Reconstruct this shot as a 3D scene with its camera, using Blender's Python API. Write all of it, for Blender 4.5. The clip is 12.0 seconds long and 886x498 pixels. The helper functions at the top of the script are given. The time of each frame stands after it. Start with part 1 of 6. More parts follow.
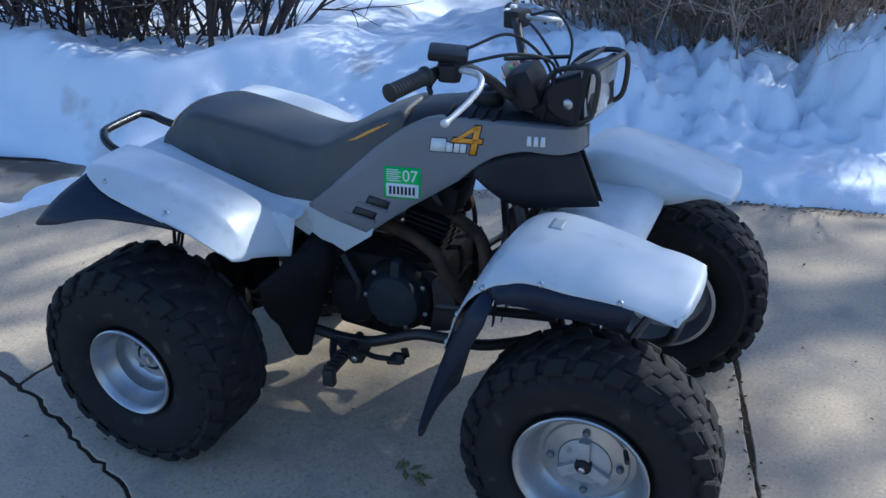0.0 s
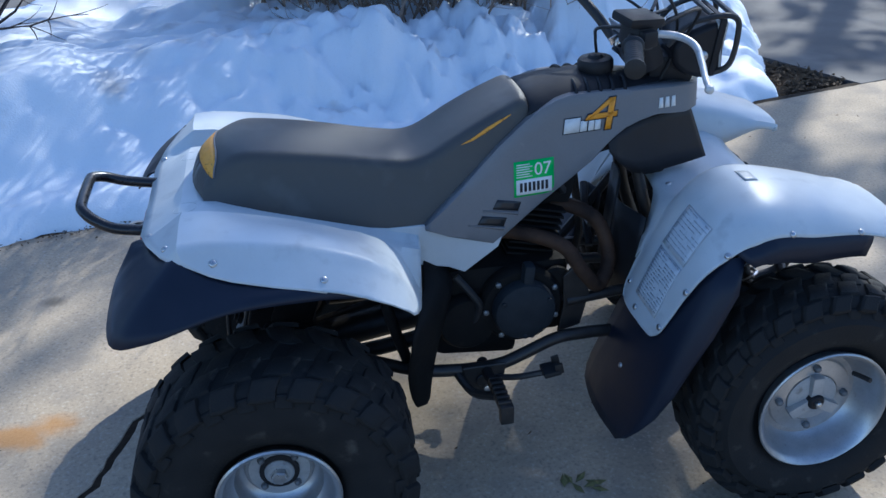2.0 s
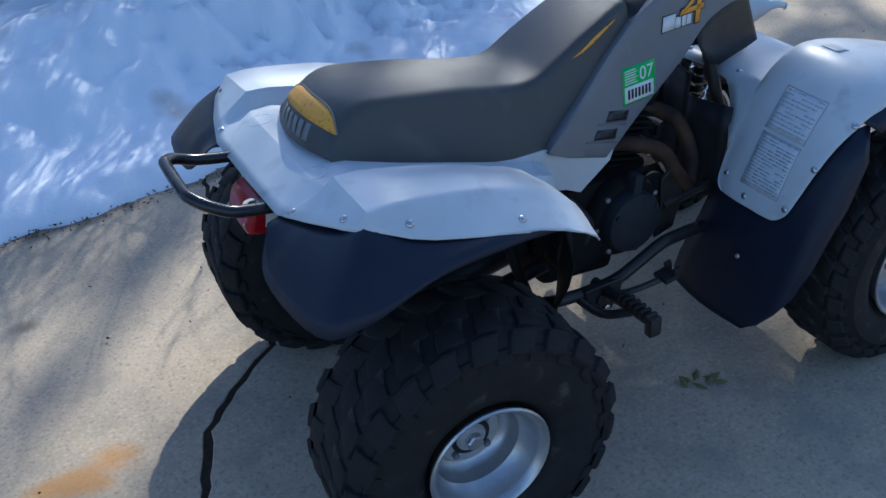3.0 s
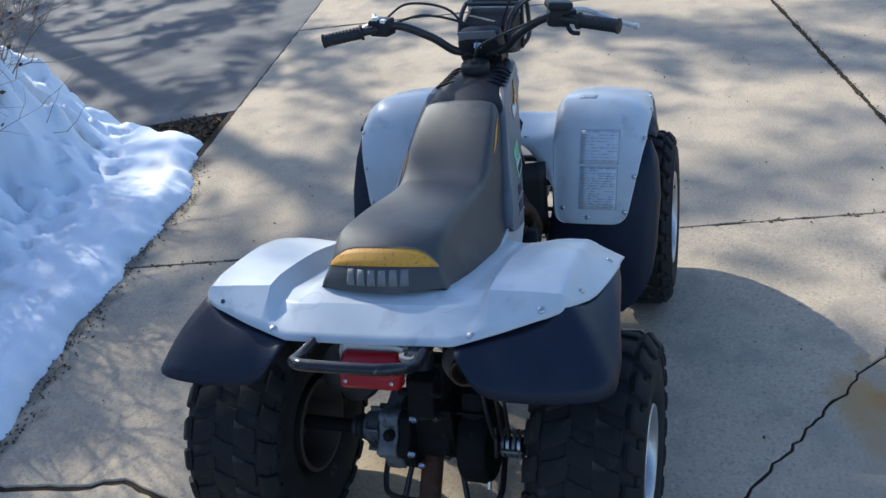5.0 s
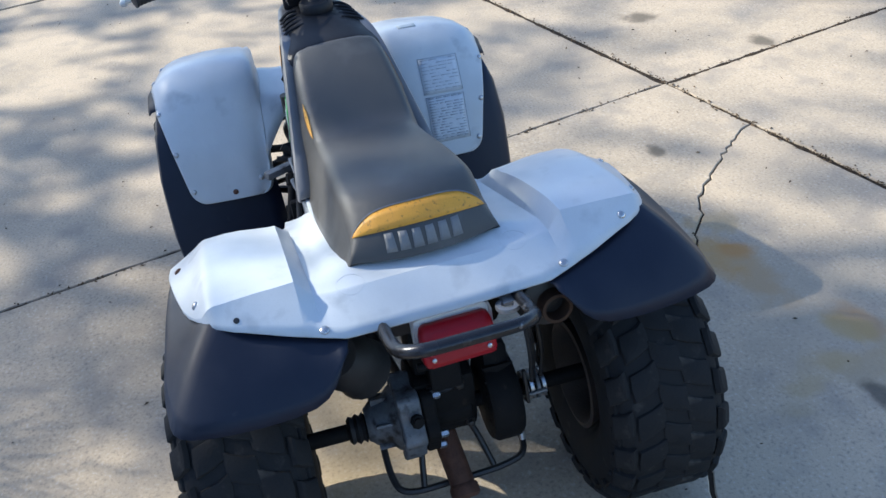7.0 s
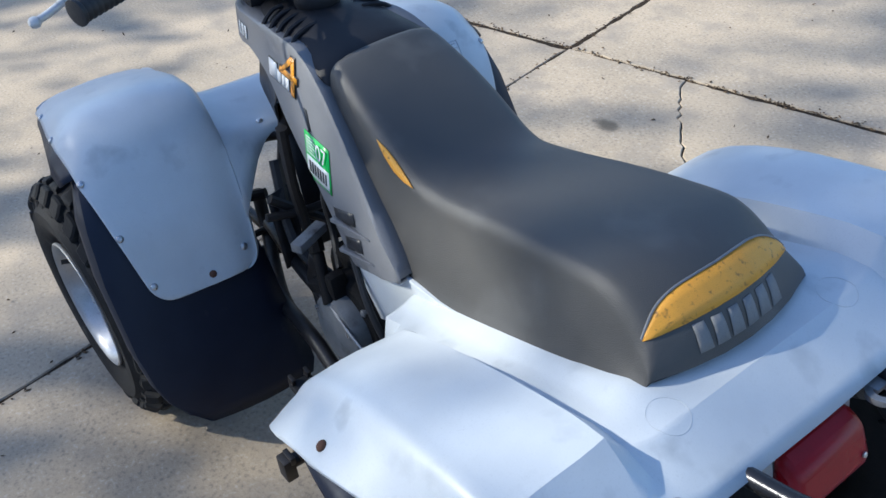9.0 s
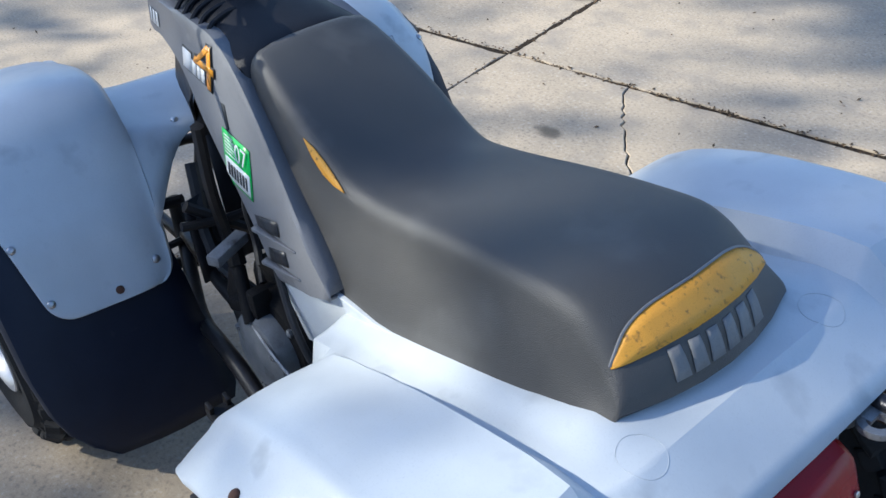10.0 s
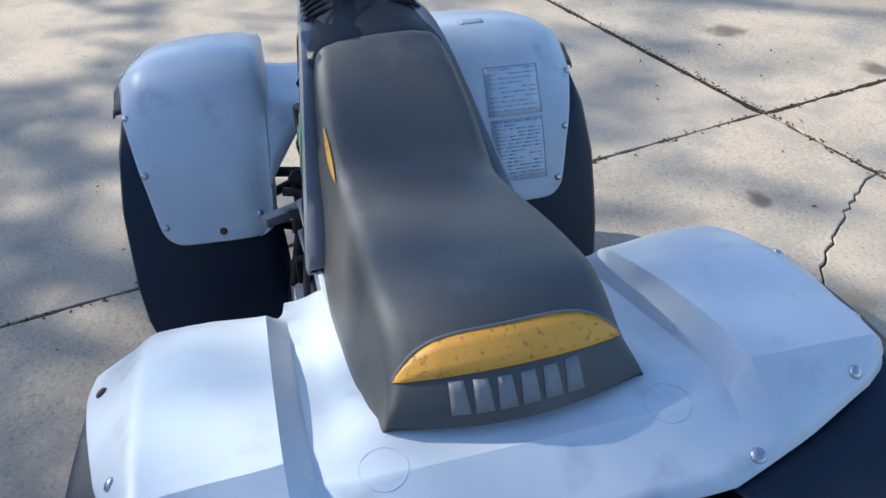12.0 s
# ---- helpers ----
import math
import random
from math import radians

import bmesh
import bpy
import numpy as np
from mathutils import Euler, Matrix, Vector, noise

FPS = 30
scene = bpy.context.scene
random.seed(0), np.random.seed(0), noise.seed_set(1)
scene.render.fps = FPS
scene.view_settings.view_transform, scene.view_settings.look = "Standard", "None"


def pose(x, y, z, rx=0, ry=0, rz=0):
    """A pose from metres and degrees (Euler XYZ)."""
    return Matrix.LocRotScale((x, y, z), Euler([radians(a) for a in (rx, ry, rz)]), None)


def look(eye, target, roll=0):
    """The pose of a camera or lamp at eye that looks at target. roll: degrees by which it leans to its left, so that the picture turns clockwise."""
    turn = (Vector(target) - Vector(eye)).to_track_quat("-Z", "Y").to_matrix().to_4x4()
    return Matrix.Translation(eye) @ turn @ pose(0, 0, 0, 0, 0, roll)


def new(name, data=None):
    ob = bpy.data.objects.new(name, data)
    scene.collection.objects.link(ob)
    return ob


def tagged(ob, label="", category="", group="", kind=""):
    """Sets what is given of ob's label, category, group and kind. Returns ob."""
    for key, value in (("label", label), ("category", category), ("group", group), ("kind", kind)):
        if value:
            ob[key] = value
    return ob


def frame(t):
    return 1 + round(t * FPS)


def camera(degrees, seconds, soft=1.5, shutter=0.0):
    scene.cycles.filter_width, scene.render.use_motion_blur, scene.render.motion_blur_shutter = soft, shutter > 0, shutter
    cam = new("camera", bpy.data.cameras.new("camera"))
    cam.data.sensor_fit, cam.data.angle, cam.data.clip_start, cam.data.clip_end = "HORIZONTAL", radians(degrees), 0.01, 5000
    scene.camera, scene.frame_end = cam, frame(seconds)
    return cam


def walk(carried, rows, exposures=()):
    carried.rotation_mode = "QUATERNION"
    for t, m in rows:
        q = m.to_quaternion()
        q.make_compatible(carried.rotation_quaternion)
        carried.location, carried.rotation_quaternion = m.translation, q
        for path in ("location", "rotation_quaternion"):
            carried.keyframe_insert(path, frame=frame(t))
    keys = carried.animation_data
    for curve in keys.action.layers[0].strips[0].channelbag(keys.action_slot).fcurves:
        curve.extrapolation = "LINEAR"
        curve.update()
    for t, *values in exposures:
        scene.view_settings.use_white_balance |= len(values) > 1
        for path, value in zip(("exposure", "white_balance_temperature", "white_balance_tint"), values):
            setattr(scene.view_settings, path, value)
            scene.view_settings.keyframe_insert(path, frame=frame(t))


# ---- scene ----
from mathutils.bvhtree import BVHTree

cam = camera(51.8, 12.0)
PATH = [
    (0, (1.5, -1.951, 1.567), (0.787, -0.312, 0.668), -1.6),
    (0.5, (1.107, -2.013, 1.603), (0.626, -0.282, 0.725), -1.1),
    (1, (0.767, -2.064, 1.573), (0.588, -0.283, 0.681), -1.4),
    (1.5, (0.441, -1.969, 1.536), (0.466, -0.189, 0.625), -3.0),
    (2, (0.121, -1.862, 1.533), (0.396, -0.127, 0.576), -1.9),
    (2.5, (-0.219, -1.733, 1.506), (0.325, -0.111, 0.469), -1.3),
    (2.7, (-0.352, -1.661, 1.49), (0.255, -0.077, 0.43), -2.4),
    (4.3, (-1.238, -0.933, 1.602), (0.13, 0.081, 0.554), -8.7),
    (4.5, (-1.329, -0.862, 1.639), (0.152, 0.056, 0.657), -8.3),
    (5, (-1.541, -0.681, 1.676), (0.107, -0.061, 0.728), -8.3),
    (5.5, (-1.554, -0.476, 1.652), (0.143, -0.058, 0.68), -9.3),
    (6, (-1.548, -0.221, 1.656), (0.167, -0.08, 0.636), -9.4),
    (6.5, (-1.55, 0.064, 1.622), (0.102, -0.101, 0.507), -7.8),
    (7, (-1.381, 0.253, 1.596), (0.255, -0.101, 0.5), -7.1),
    (7.2, (-1.281, 0.309, 1.628), (0.364, -0.126, 0.577), -7.2),
    (8.8, (-0.627, 0.667, 1.482), (0.758, -0.153, 0.295), -7.6),
    (9, (-0.569, 0.669, 1.461), (0.796, -0.183, 0.273), -6.5),
    (9.5, (-0.487, 0.633, 1.405), (0.81, -0.307, 0.208), -4.0),
    (10, (-0.468, 0.607, 1.376), (0.821, -0.368, 0.198), -3.5),
    (10.5, (-0.605, 0.626, 1.386), (0.74, -0.313, 0.242), -2.4),
    (11, (-0.701, 0.54, 1.411), (0.729, -0.266, 0.268), -3.2),
    (11.5, (-0.686, 0.332, 1.372), (0.852, -0.212, 0.215), -3.8),
    (12, (-0.739, 0.201, 1.377), (0.898, -0.132, 0.277), -3.2),
]
walk(cam, [(t, look(eye, target, roll)) for t, eye, target, roll in PATH], exposures=[(0, .38, 4970, 10), (1, .35, 4960, 10), (1.5, .54, 4970, 10), (2, .39, 5000, 10), (2.7, .22, 5040, 10), (4.3, .47, 5380, 10), (5.5, .46, 5400, 10), (6, .50, 5440, 10), (6.5, .72, 5520, 10), (7.2, .80, 5500, 10), (8.8, .53, 5380, 10), (10.2, .58, 5340, 10), (11, .60, 5290, 10), (12, .60, 5290, 10)])

# ---- light ----
SUN = Vector((0.85, 1.14, 1.0)).normalized()
world = bpy.data.worlds.new("sky")
scene.world = world
world.use_nodes = True
wn = world.node_tree.nodes
sky = wn.new("ShaderNodeTexSky")
sky.sky_type, sky.sun_disc = "NISHITA", False
sky.sun_elevation, sky.sun_rotation = math.asin(SUN.z), math.atan2(SUN.x, SUN.y)
world.node_tree.links.new(sky.outputs[0], wn["Background"].inputs[0])
wn["Background"].inputs[1].default_value = 0.15
sun_data = bpy.data.lights.new("sun", "SUN")
sun_data.energy, sun_data.angle, sun_data.color = 4.85, radians(0.53), (1.0, 0.87, 0.645)
sun = new("sun", sun_data)
sun.matrix_world = look(SUN * 40, (0, 0, 0))

# ---- materials ----
def material(name, base, second=None, rough=0.5, metal=0.0, scale=20.0, fine=180.0, bump=0.15, spread=0.5, rough_var=0.15,
             dirt=None, dirt_at=0.62, dirt_scale=9.0, coat=0.0, island=0.0, spec=0.5, grain=0.7):
    """Two-scale procedural surface: blotches, grain, optional dirt or wear, and fine relief."""
    m = bpy.data.materials.new(name)
    m.use_nodes = True
    n, l = m.node_tree.nodes, m.node_tree.links
    b = n["Principled BSDF"]
    co = n.new("ShaderNodeTexCoord").outputs["Object"]
    def noise_node(s, detail=4.0):
        t = n.new("ShaderNodeTexNoise")
        t.inputs["Scale"].default_value, t.inputs["Detail"].default_value = s, detail
        l.new(co, t.inputs["Vector"])
        return t.outputs["Fac"]
    big, small = noise_node(scale), noise_node(fine, 3.0)
    def ramp(fac, lo, hi):
        r = n.new("ShaderNodeMapRange")
        r.inputs["From Min"].default_value, r.inputs["From Max"].default_value = lo, hi
        l.new(fac, r.inputs["Value"])
        return r.outputs[0]
    def mix(fac, a, c):
        x = n.new("ShaderNodeMix")
        x.data_type = "RGBA"
        l.new(fac, x.inputs[0])
        for sock, v in ((x.inputs[6], a), (x.inputs[7], c)):
            if isinstance(v, tuple):
                sock.default_value = (*v, 1.0)
            else:
                l.new(v, sock)
        return x.outputs[2]
    second = second or tuple(v * 0.8 for v in base)
    col = mix(ramp(big, 0.5 - spread / 2, 0.5 + spread / 2), base, second)
    col = mix(ramp(small, 0.55, 0.95), col, tuple(v * grain for v in second))
    if dirt:
        col = mix(ramp(noise_node(dirt_scale, 6.0), dirt_at, dirt_at + 0.14), col, dirt)
    if island:
        h = n.new("ShaderNodeHueSaturation")
        g = n.new("ShaderNodeNewGeometry")
        l.new(ramp(g.outputs["Random Per Island"], 0.0, 1.0), h.inputs["Value"])
        h.inputs["Value"].default_value = 1.0
        v = n.new("ShaderNodeMapRange")
        v.inputs["To Min"].default_value, v.inputs["To Max"].default_value = 1.0 - island, 1.0 + island
        l.new(g.outputs["Random Per Island"], v.inputs["Value"])
        l.new(v.outputs[0], h.inputs["Value"])
        l.new(col, h.inputs["Color"])
        col = h.outputs[0]
    l.new(col, b.inputs["Base Color"])
    rr = n.new("ShaderNodeMapRange")
    rr.inputs["To Min"].default_value, rr.inputs["To Max"].default_value = max(rough - rough_var, 0.04), min(rough + rough_var, 1.0)
    l.new(big, rr.inputs["Value"])
    l.new(rr.outputs[0], b.inputs["Roughness"])
    b.inputs["Metallic"].default_value = metal
    b.inputs["Coat Weight"].default_value = coat
    b.inputs["Specular IOR Level"].default_value = spec
    if bump:
        bp = n.new("ShaderNodeBump")
        bp.inputs["Strength"].default_value, bp.inputs["Distance"].default_value = bump, 0.002
        l.new(small, bp.inputs["Height"])
        l.new(bp.outputs[0], b.inputs["Normal"])
    return m


WHITE = material("faded_white_plastic", (0.60, 0.632, 0.648), (0.50, 0.532, 0.55), 0.35, scale=9, fine=420, bump=0.05, spread=0.5, grain=0.95, dirt=(0.44, 0.47, 0.49), dirt_at=0.60, dirt_scale=17)
NAVY = material("dark_navy_plastic", (0.009, 0.013, 0.027), (0.013, 0.018, 0.034), 0.46, spec=0.30, scale=18, fine=300, bump=0.08, dirt=(0.035, 0.04, 0.052), dirt_at=0.68, dirt_scale=30)
BLACK = material("black_plastic", (0.011, 0.011, 0.013), (0.018, 0.018, 0.021), 0.5, spec=0.3, scale=30, fine=400, bump=0.15)
VINYL = material("charcoal_seat_vinyl", (0.054, 0.053, 0.051), (0.070, 0.067, 0.062), 0.42, scale=7, fine=900, bump=0.35, dirt=(0.086, 0.084, 0.080), dirt_at=0.57, dirt_scale=10)
YELLOW = material("faded_yellow_vinyl", (0.78, 0.37, 0.030), (0.66, 0.31, 0.035), 0.5, scale=18, fine=700, bump=0.3, dirt=(0.22, 0.105, 0.025), dirt_at=0.585, dirt_scale=120)
GREY = material("grey_side_plastic", (0.155, 0.158, 0.168), (0.185, 0.187, 0.195), 0.42, scale=10, fine=320, bump=0.08, dirt=(0.25, 0.25, 0.25), dirt_at=0.68, dirt_scale=18)
RUBBER = material("worn_tyre_rubber", (0.0115, 0.012, 0.013), (0.022, 0.0215, 0.021), 0.78, scale=25, fine=220, bump=0.5, spec=0.25, dirt=(0.060, 0.055, 0.048), dirt_at=0.62, dirt_scale=24)
GRIP = material("grip_rubber", (0.016, 0.016, 0.017), None, 0.6, scale=40, fine=400, bump=0.3)
STEEL = material("silver_wheel_paint", (0.50, 0.505, 0.515), (0.37, 0.375, 0.385), 0.36, 0.75, scale=24, fine=300, bump=0.08, dirt=(0.16, 0.14, 0.12), dirt_at=0.68, dirt_scale=40)
CHROME = material("chrome", (0.62, 0.63, 0.65), (0.5, 0.5, 0.52), 0.22, 1.0, scale=50, fine=500, bump=0.05)
ALLOY = material("cast_alloy", (0.30, 0.31, 0.32), (0.20, 0.205, 0.21), 0.48, 0.6, scale=40, fine=350, bump=0.35, dirt=(0.07, 0.06, 0.05), dirt_at=0.6, dirt_scale=25)
ENGINE = material("grimy_black_engine", (0.0075, 0.0075, 0.008), (0.014, 0.013, 0.012), 0.7, 0.0, spec=0.15, scale=35, fine=260, bump=0.5, dirt=(0.034, 0.027, 0.020), dirt_at=0.66, dirt_scale=30)
PALECAST = material("pale_cast_cover", (0.20, 0.205, 0.205), (0.145, 0.15, 0.15), 0.6, 0.15, scale=40, fine=350, bump=0.3, dirt=(0.07, 0.066, 0.06), dirt_at=0.6, dirt_scale=25)
HUB = material("cast_silver_hub", (0.46, 0.465, 0.47), (0.36, 0.365, 0.37), 0.5, 0.35, scale=45, fine=350, bump=0.3, dirt=(0.17, 0.15, 0.13), dirt_at=0.64, dirt_scale=38)
CASTING = material("grimy_cast_case", (0.20, 0.21, 0.225), (0.11, 0.115, 0.12), 0.55, 0.3, scale=38, fine=320, bump=0.4, dirt=(0.035, 0.03, 0.026), dirt_at=0.55, dirt_scale=30)
COVER = material("grey_engine_cover", (0.026, 0.031, 0.038), (0.019, 0.023, 0.028), 0.6, 0.1, spec=0.25, scale=30, fine=300, bump=0.3)
FRAME = material("black_frame_paint", (0.015, 0.015, 0.016), (0.035, 0.030, 0.026), 0.42, 0.1, scale=35, fine=300, bump=0.25, dirt=(0.10, 0.055, 0.03), dirt_at=0.70, dirt_scale=45)
BARPAINT = material("worn_black_chrome_bar", (0.03, 0.031, 0.034), (0.05, 0.05, 0.055), 0.26, 0.7, scale=20, fine=300, bump=0.1, dirt=(0.28, 0.28, 0.29), dirt_at=0.66, dirt_scale=35)
RUST = material("rusted_steel", (0.13, 0.06, 0.035), (0.07, 0.035, 0.022), 0.8, 0.2, scale=40, fine=300, bump=0.6)
PIPE = material("heat_browned_pipe", (0.085, 0.048, 0.028), (0.016, 0.012, 0.011), 0.7, 0.0, spec=0.2, scale=18, fine=260, bump=0.3)
RED = material("red_lens", (0.32, 0.006, 0.014), (0.26, 0.006, 0.012), 0.3, scale=20, fine=300, bump=0.05, coat=0.05, spec=0.3)
CLEAR = material("headlamp_lens", (0.62, 0.63, 0.62), (0.45, 0.45, 0.44), 0.16, 0.3, scale=60, fine=200, bump=0.5, coat=0.6)
GREEN = material("green_sticker", (0.03, 0.52, 0.085), (0.04, 0.46, 0.075), 0.35, scale=60, fine=400, bump=0.03)
PAPER = material("white_sticker", (0.78, 0.79, 0.78), (0.70, 0.71, 0.70), 0.35, scale=60, fine=400, bump=0.03)
RINGMARK = material("moulded_plastic_ring", (0.585, 0.617, 0.633), None, 0.4, scale=60, fine=400, bump=0.03)
RIMBACK = material("grimy_inner_rim", (0.045, 0.034, 0.028), (0.075, 0.055, 0.042), 0.7, 0.2, scale=30, fine=260, bump=0.4, dirt=(0.12, 0.075, 0.045), dirt_at=0.66, dirt_scale=28)
LEVER = material("worn_pale_alloy", (0.66, 0.66, 0.65), (0.52, 0.52, 0.51), 0.42, 0.35, scale=60, fine=400, bump=0.1, dirt=(0.30, 0.29, 0.28), dirt_at=0.62, dirt_scale=60)
# dark print, also painted as the shade in louvre slots and a screw hole
INK_AND_SHADE = material("dark_print_and_shade", (0.02, 0.02, 0.022), None, 0.4, scale=60, fine=400, bump=0.0)
LABEL = material("faded_label_film", (0.63, 0.67, 0.715), (0.57, 0.61, 0.655), 0.3, scale=50, fine=300, bump=0.05)
PATCH = material("grey_label_film", (0.36, 0.39, 0.40), (0.45, 0.48, 0.49), 0.4, scale=60, fine=300, bump=0.05)
LABEL_INK = material("faded_label_print", (0.27, 0.31, 0.36), (0.40, 0.44, 0.49), 0.4, scale=50, fine=300, bump=0.0)
ORANGE = material("orange_decal", (0.80, 0.33, 0.01), (0.72, 0.30, 0.015), 0.3, scale=50, fine=300, bump=0.02)
SILVERPRINT = material("silver_print", (0.215, 0.215, 0.21), (0.165, 0.165, 0.165), 0.6, scale=40, fine=500, bump=0.05)
ZINC = material("zinc_screw", (0.55, 0.56, 0.57), (0.42, 0.42, 0.43), 0.3, 0.9, scale=80, fine=500, bump=0.1)
SNOW = material("old_snow", (0.86, 0.90, 0.95), (0.79, 0.84, 0.90), 0.62, scale=3.0, fine=130, bump=0.6, grain=0.92, dirt=(0.55, 0.535, 0.52), dirt_at=0.61, dirt_scale=2.7)
SOIL = material("bare_soil", (0.085, 0.065, 0.048), (0.055, 0.042, 0.032), 0.95, scale=12, fine=90, bump=0.8, dirt=(0.16, 0.12, 0.07), dirt_at=0.55, dirt_scale=30)
GRIME = material("joint_grime", (0.022, 0.017, 0.013), (0.055, 0.041, 0.028), 0.95, scale=60, fine=200, bump=0.6, spec=0.1)
ASPHALT = material("grey_pavement", (0.135, 0.13, 0.125), (0.105, 0.10, 0.097), 0.9, scale=3, fine=140, bump=0.5, dirt=(0.19, 0.18, 0.165), dirt_at=0.58, dirt_scale=2.5)
BARK = material("dark_shrub_bark", (0.040, 0.030, 0.026), (0.070, 0.052, 0.042), 0.85, scale=14, fine=120, bump=0.5, island=0.35)
TWIG = material("brown_hedge_twig", (0.43, 0.33, 0.25), (0.27, 0.21, 0.16), 0.85, scale=14, fine=120, bump=0.3, island=0.4)
LEAF = material("dry_leaf_litter", (0.12, 0.075, 0.035), (0.075, 0.05, 0.028), 0.9, scale=10, fine=80, bump=0.3, island=0.5)
NEEDLE = material("evergreen_needles", (0.045, 0.075, 0.035), (0.06, 0.085, 0.04), 0.8, scale=3, fine=40, bump=0.0, island=0.3)
GRASS = material("winter_grass", (0.16, 0.14, 0.055), (0.10, 0.105, 0.04), 0.9, scale=6, fine=60, bump=0.5, island=0.3)


def concrete_material():
    """Broom-finished old concrete: pitting, grime, rust and oil stains in place, one sun-tinted patch."""
    m = material("old_concrete", (0.515, 0.42, 0.302), (0.41, 0.34, 0.25), 0.86, scale=2.4, fine=260, bump=0.4, spread=0.45, dirt=(0.26, 0.236, 0.205), dirt_at=0.60, dirt_scale=1.6, spec=0.12)
    n, l = m.node_tree.nodes, m.node_tree.links
    b = n["Principled BSDF"]
    col = b.inputs["Base Color"].links[0].from_socket
    pos = n.new("ShaderNodeNewGeometry").outputs["Position"]
    wob = n.new("ShaderNodeTexNoise")
    wob.inputs["Scale"].default_value, wob.inputs["Detail"].default_value = 7.0, 6.0
    l.new(pos, wob.inputs["Vector"])
    speck = n.new("ShaderNodeTexNoise")
    speck.inputs["Scale"].default_value, speck.inputs["Detail"].default_value = 105.0, 6.0
    l.new(pos, speck.inputs["Vector"])
    for fac, lo, hi, tint, amount in ((speck, 0.55, 0.70, (0.17, 0.16, 0.148), 0.55), (speck, 0.44, 0.29, (0.60, 0.55, 0.47), 0.5), (wob, 0.50, 0.72, (0.28, 0.25, 0.212), 0.6)):
        r = n.new("ShaderNodeMapRange")
        r.inputs["From Min"].default_value, r.inputs["From Max"].default_value = lo, hi
        r.inputs["To Max"].default_value = amount
        l.new(fac.outputs["Fac"], r.inputs["Value"])
        x = n.new("ShaderNodeMix")
        x.data_type = "RGBA"
        x.inputs[7].default_value = (*tint, 1)
        l.new(r.outputs[0], x.inputs[0])
        l.new(col, x.inputs[6])
        col = x.outputs[2]
    rust, oil, wet = (0.42, 0.21, 0.06), (0.10, 0.088, 0.07), (0.13, 0.115, 0.095)
    for cx, cy, sx, sy, tint, amount in (
        (0.21, -1.19, 0.10, 0.05, rust, 0.8), (0.57, -1.03, 0.17, 0.08, (0.42, 0.26, 0.10), 0.85), (0.05, -1.16, 0.07, 0.13, (0.38, 0.28, 0.15), 0.6),
        (-0.68, 0.16, 0.10, 0.07, rust, 0.75), (0.30, -1.12, 0.30, 0.20, (0.36, 0.31, 0.235), 0.5), (1.28, -1.15, 0.04, 0.03, oil, 0.8), (-0.07, -1.05, 0.045, 0.03, oil, 0.8),
        (0.17, -1.14, 0.07, 0.05, (0.40, 0.29, 0.13), 0.7), (0.10, -1.04, 0.045, 0.06, (0.40, 0.30, 0.15), 0.6), (0.03, -0.93, 0.04, 0.06, (0.40, 0.31, 0.17), 0.55), (-0.04, -0.84, 0.04, 0.06, (0.40, 0.32, 0.19), 0.5), (0.63, -1.08, 0.05, 0.05, rust, 0.6), (0.77, -1.10, 0.07, 0.06, (0.40, 0.30, 0.16), 0.55),
        # ochre stain at (0.33, 0.17) also paints warm sunlit ground under the engine
        (0.33, 0.17, 0.26, 0.13, (0.47, 0.36, 0.20), 0.35), (2.0, -2.04, 0.06, 0.06, oil, 0.8), (2.55, -1.72, 0.08, 0.07, oil, 0.8), (-0.75, 0.85, 0.05, 0.035, oil, 0.6), (-1.98, 1.04, 0.40, 0.15, (0.10, 0.085, 0.068), 0.85),
        (-1.05, 1.34, 0.30, 0.055, wet, 0.7), (-0.55, 1.40, 0.32, 0.05, wet, 0.75), (-0.1, 1.44, 0.28, 0.05, wet, 0.7), (0.32, 1.55, 0.24, 0.06, wet, 0.75), (0.72, 1.64, 0.24, 0.05, wet, 0.7), (1.12, 1.72, 0.26, 0.05, wet, 0.7), (1.6, 1.78, 0.28, 0.05, wet, 0.6), (2.1, 1.96, 0.18, 0.09, wet, 0.65)):
        off = n.new("ShaderNodeVectorMath")
        off.operation = "SUBTRACT"
        l.new(pos, off.inputs[0])
        off.inputs[1].default_value = (cx, cy, 0)
        div = n.new("ShaderNodeVectorMath")
        div.operation = "MULTIPLY"
        l.new(off.outputs[0], div.inputs[0])
        div.inputs[1].default_value = (1 / sx, 1 / sy, 0)
        ln = n.new("ShaderNodeVectorMath")
        ln.operation = "LENGTH"
        l.new(div.outputs[0], ln.inputs[0])
        add = n.new("ShaderNodeMath")
        add.operation = "MULTIPLY_ADD"
        l.new(wob.outputs["Fac"], add.inputs[0])
        add.inputs[1].default_value = 3.4
        l.new(ln.outputs["Value"], add.inputs[2])
        r = n.new("ShaderNodeMapRange")
        r.interpolation_type = "SMOOTHSTEP"
        r.inputs["From Min"].default_value, r.inputs["From Max"].default_value = 3.1, 2.1
        r.inputs["To Max"].default_value = amount
        l.new(add.outputs[0], r.inputs["Value"])
        x = n.new("ShaderNodeMix")
        x.data_type = "RGBA"
        x.inputs[7].default_value = (*tint, 1)
        l.new(r.outputs[0], x.inputs[0])
        l.new(col, x.inputs[6])
        col = x.outputs[2]
    l.new(col, b.inputs["Base Color"])
    return m


CONCRETE = concrete_material()


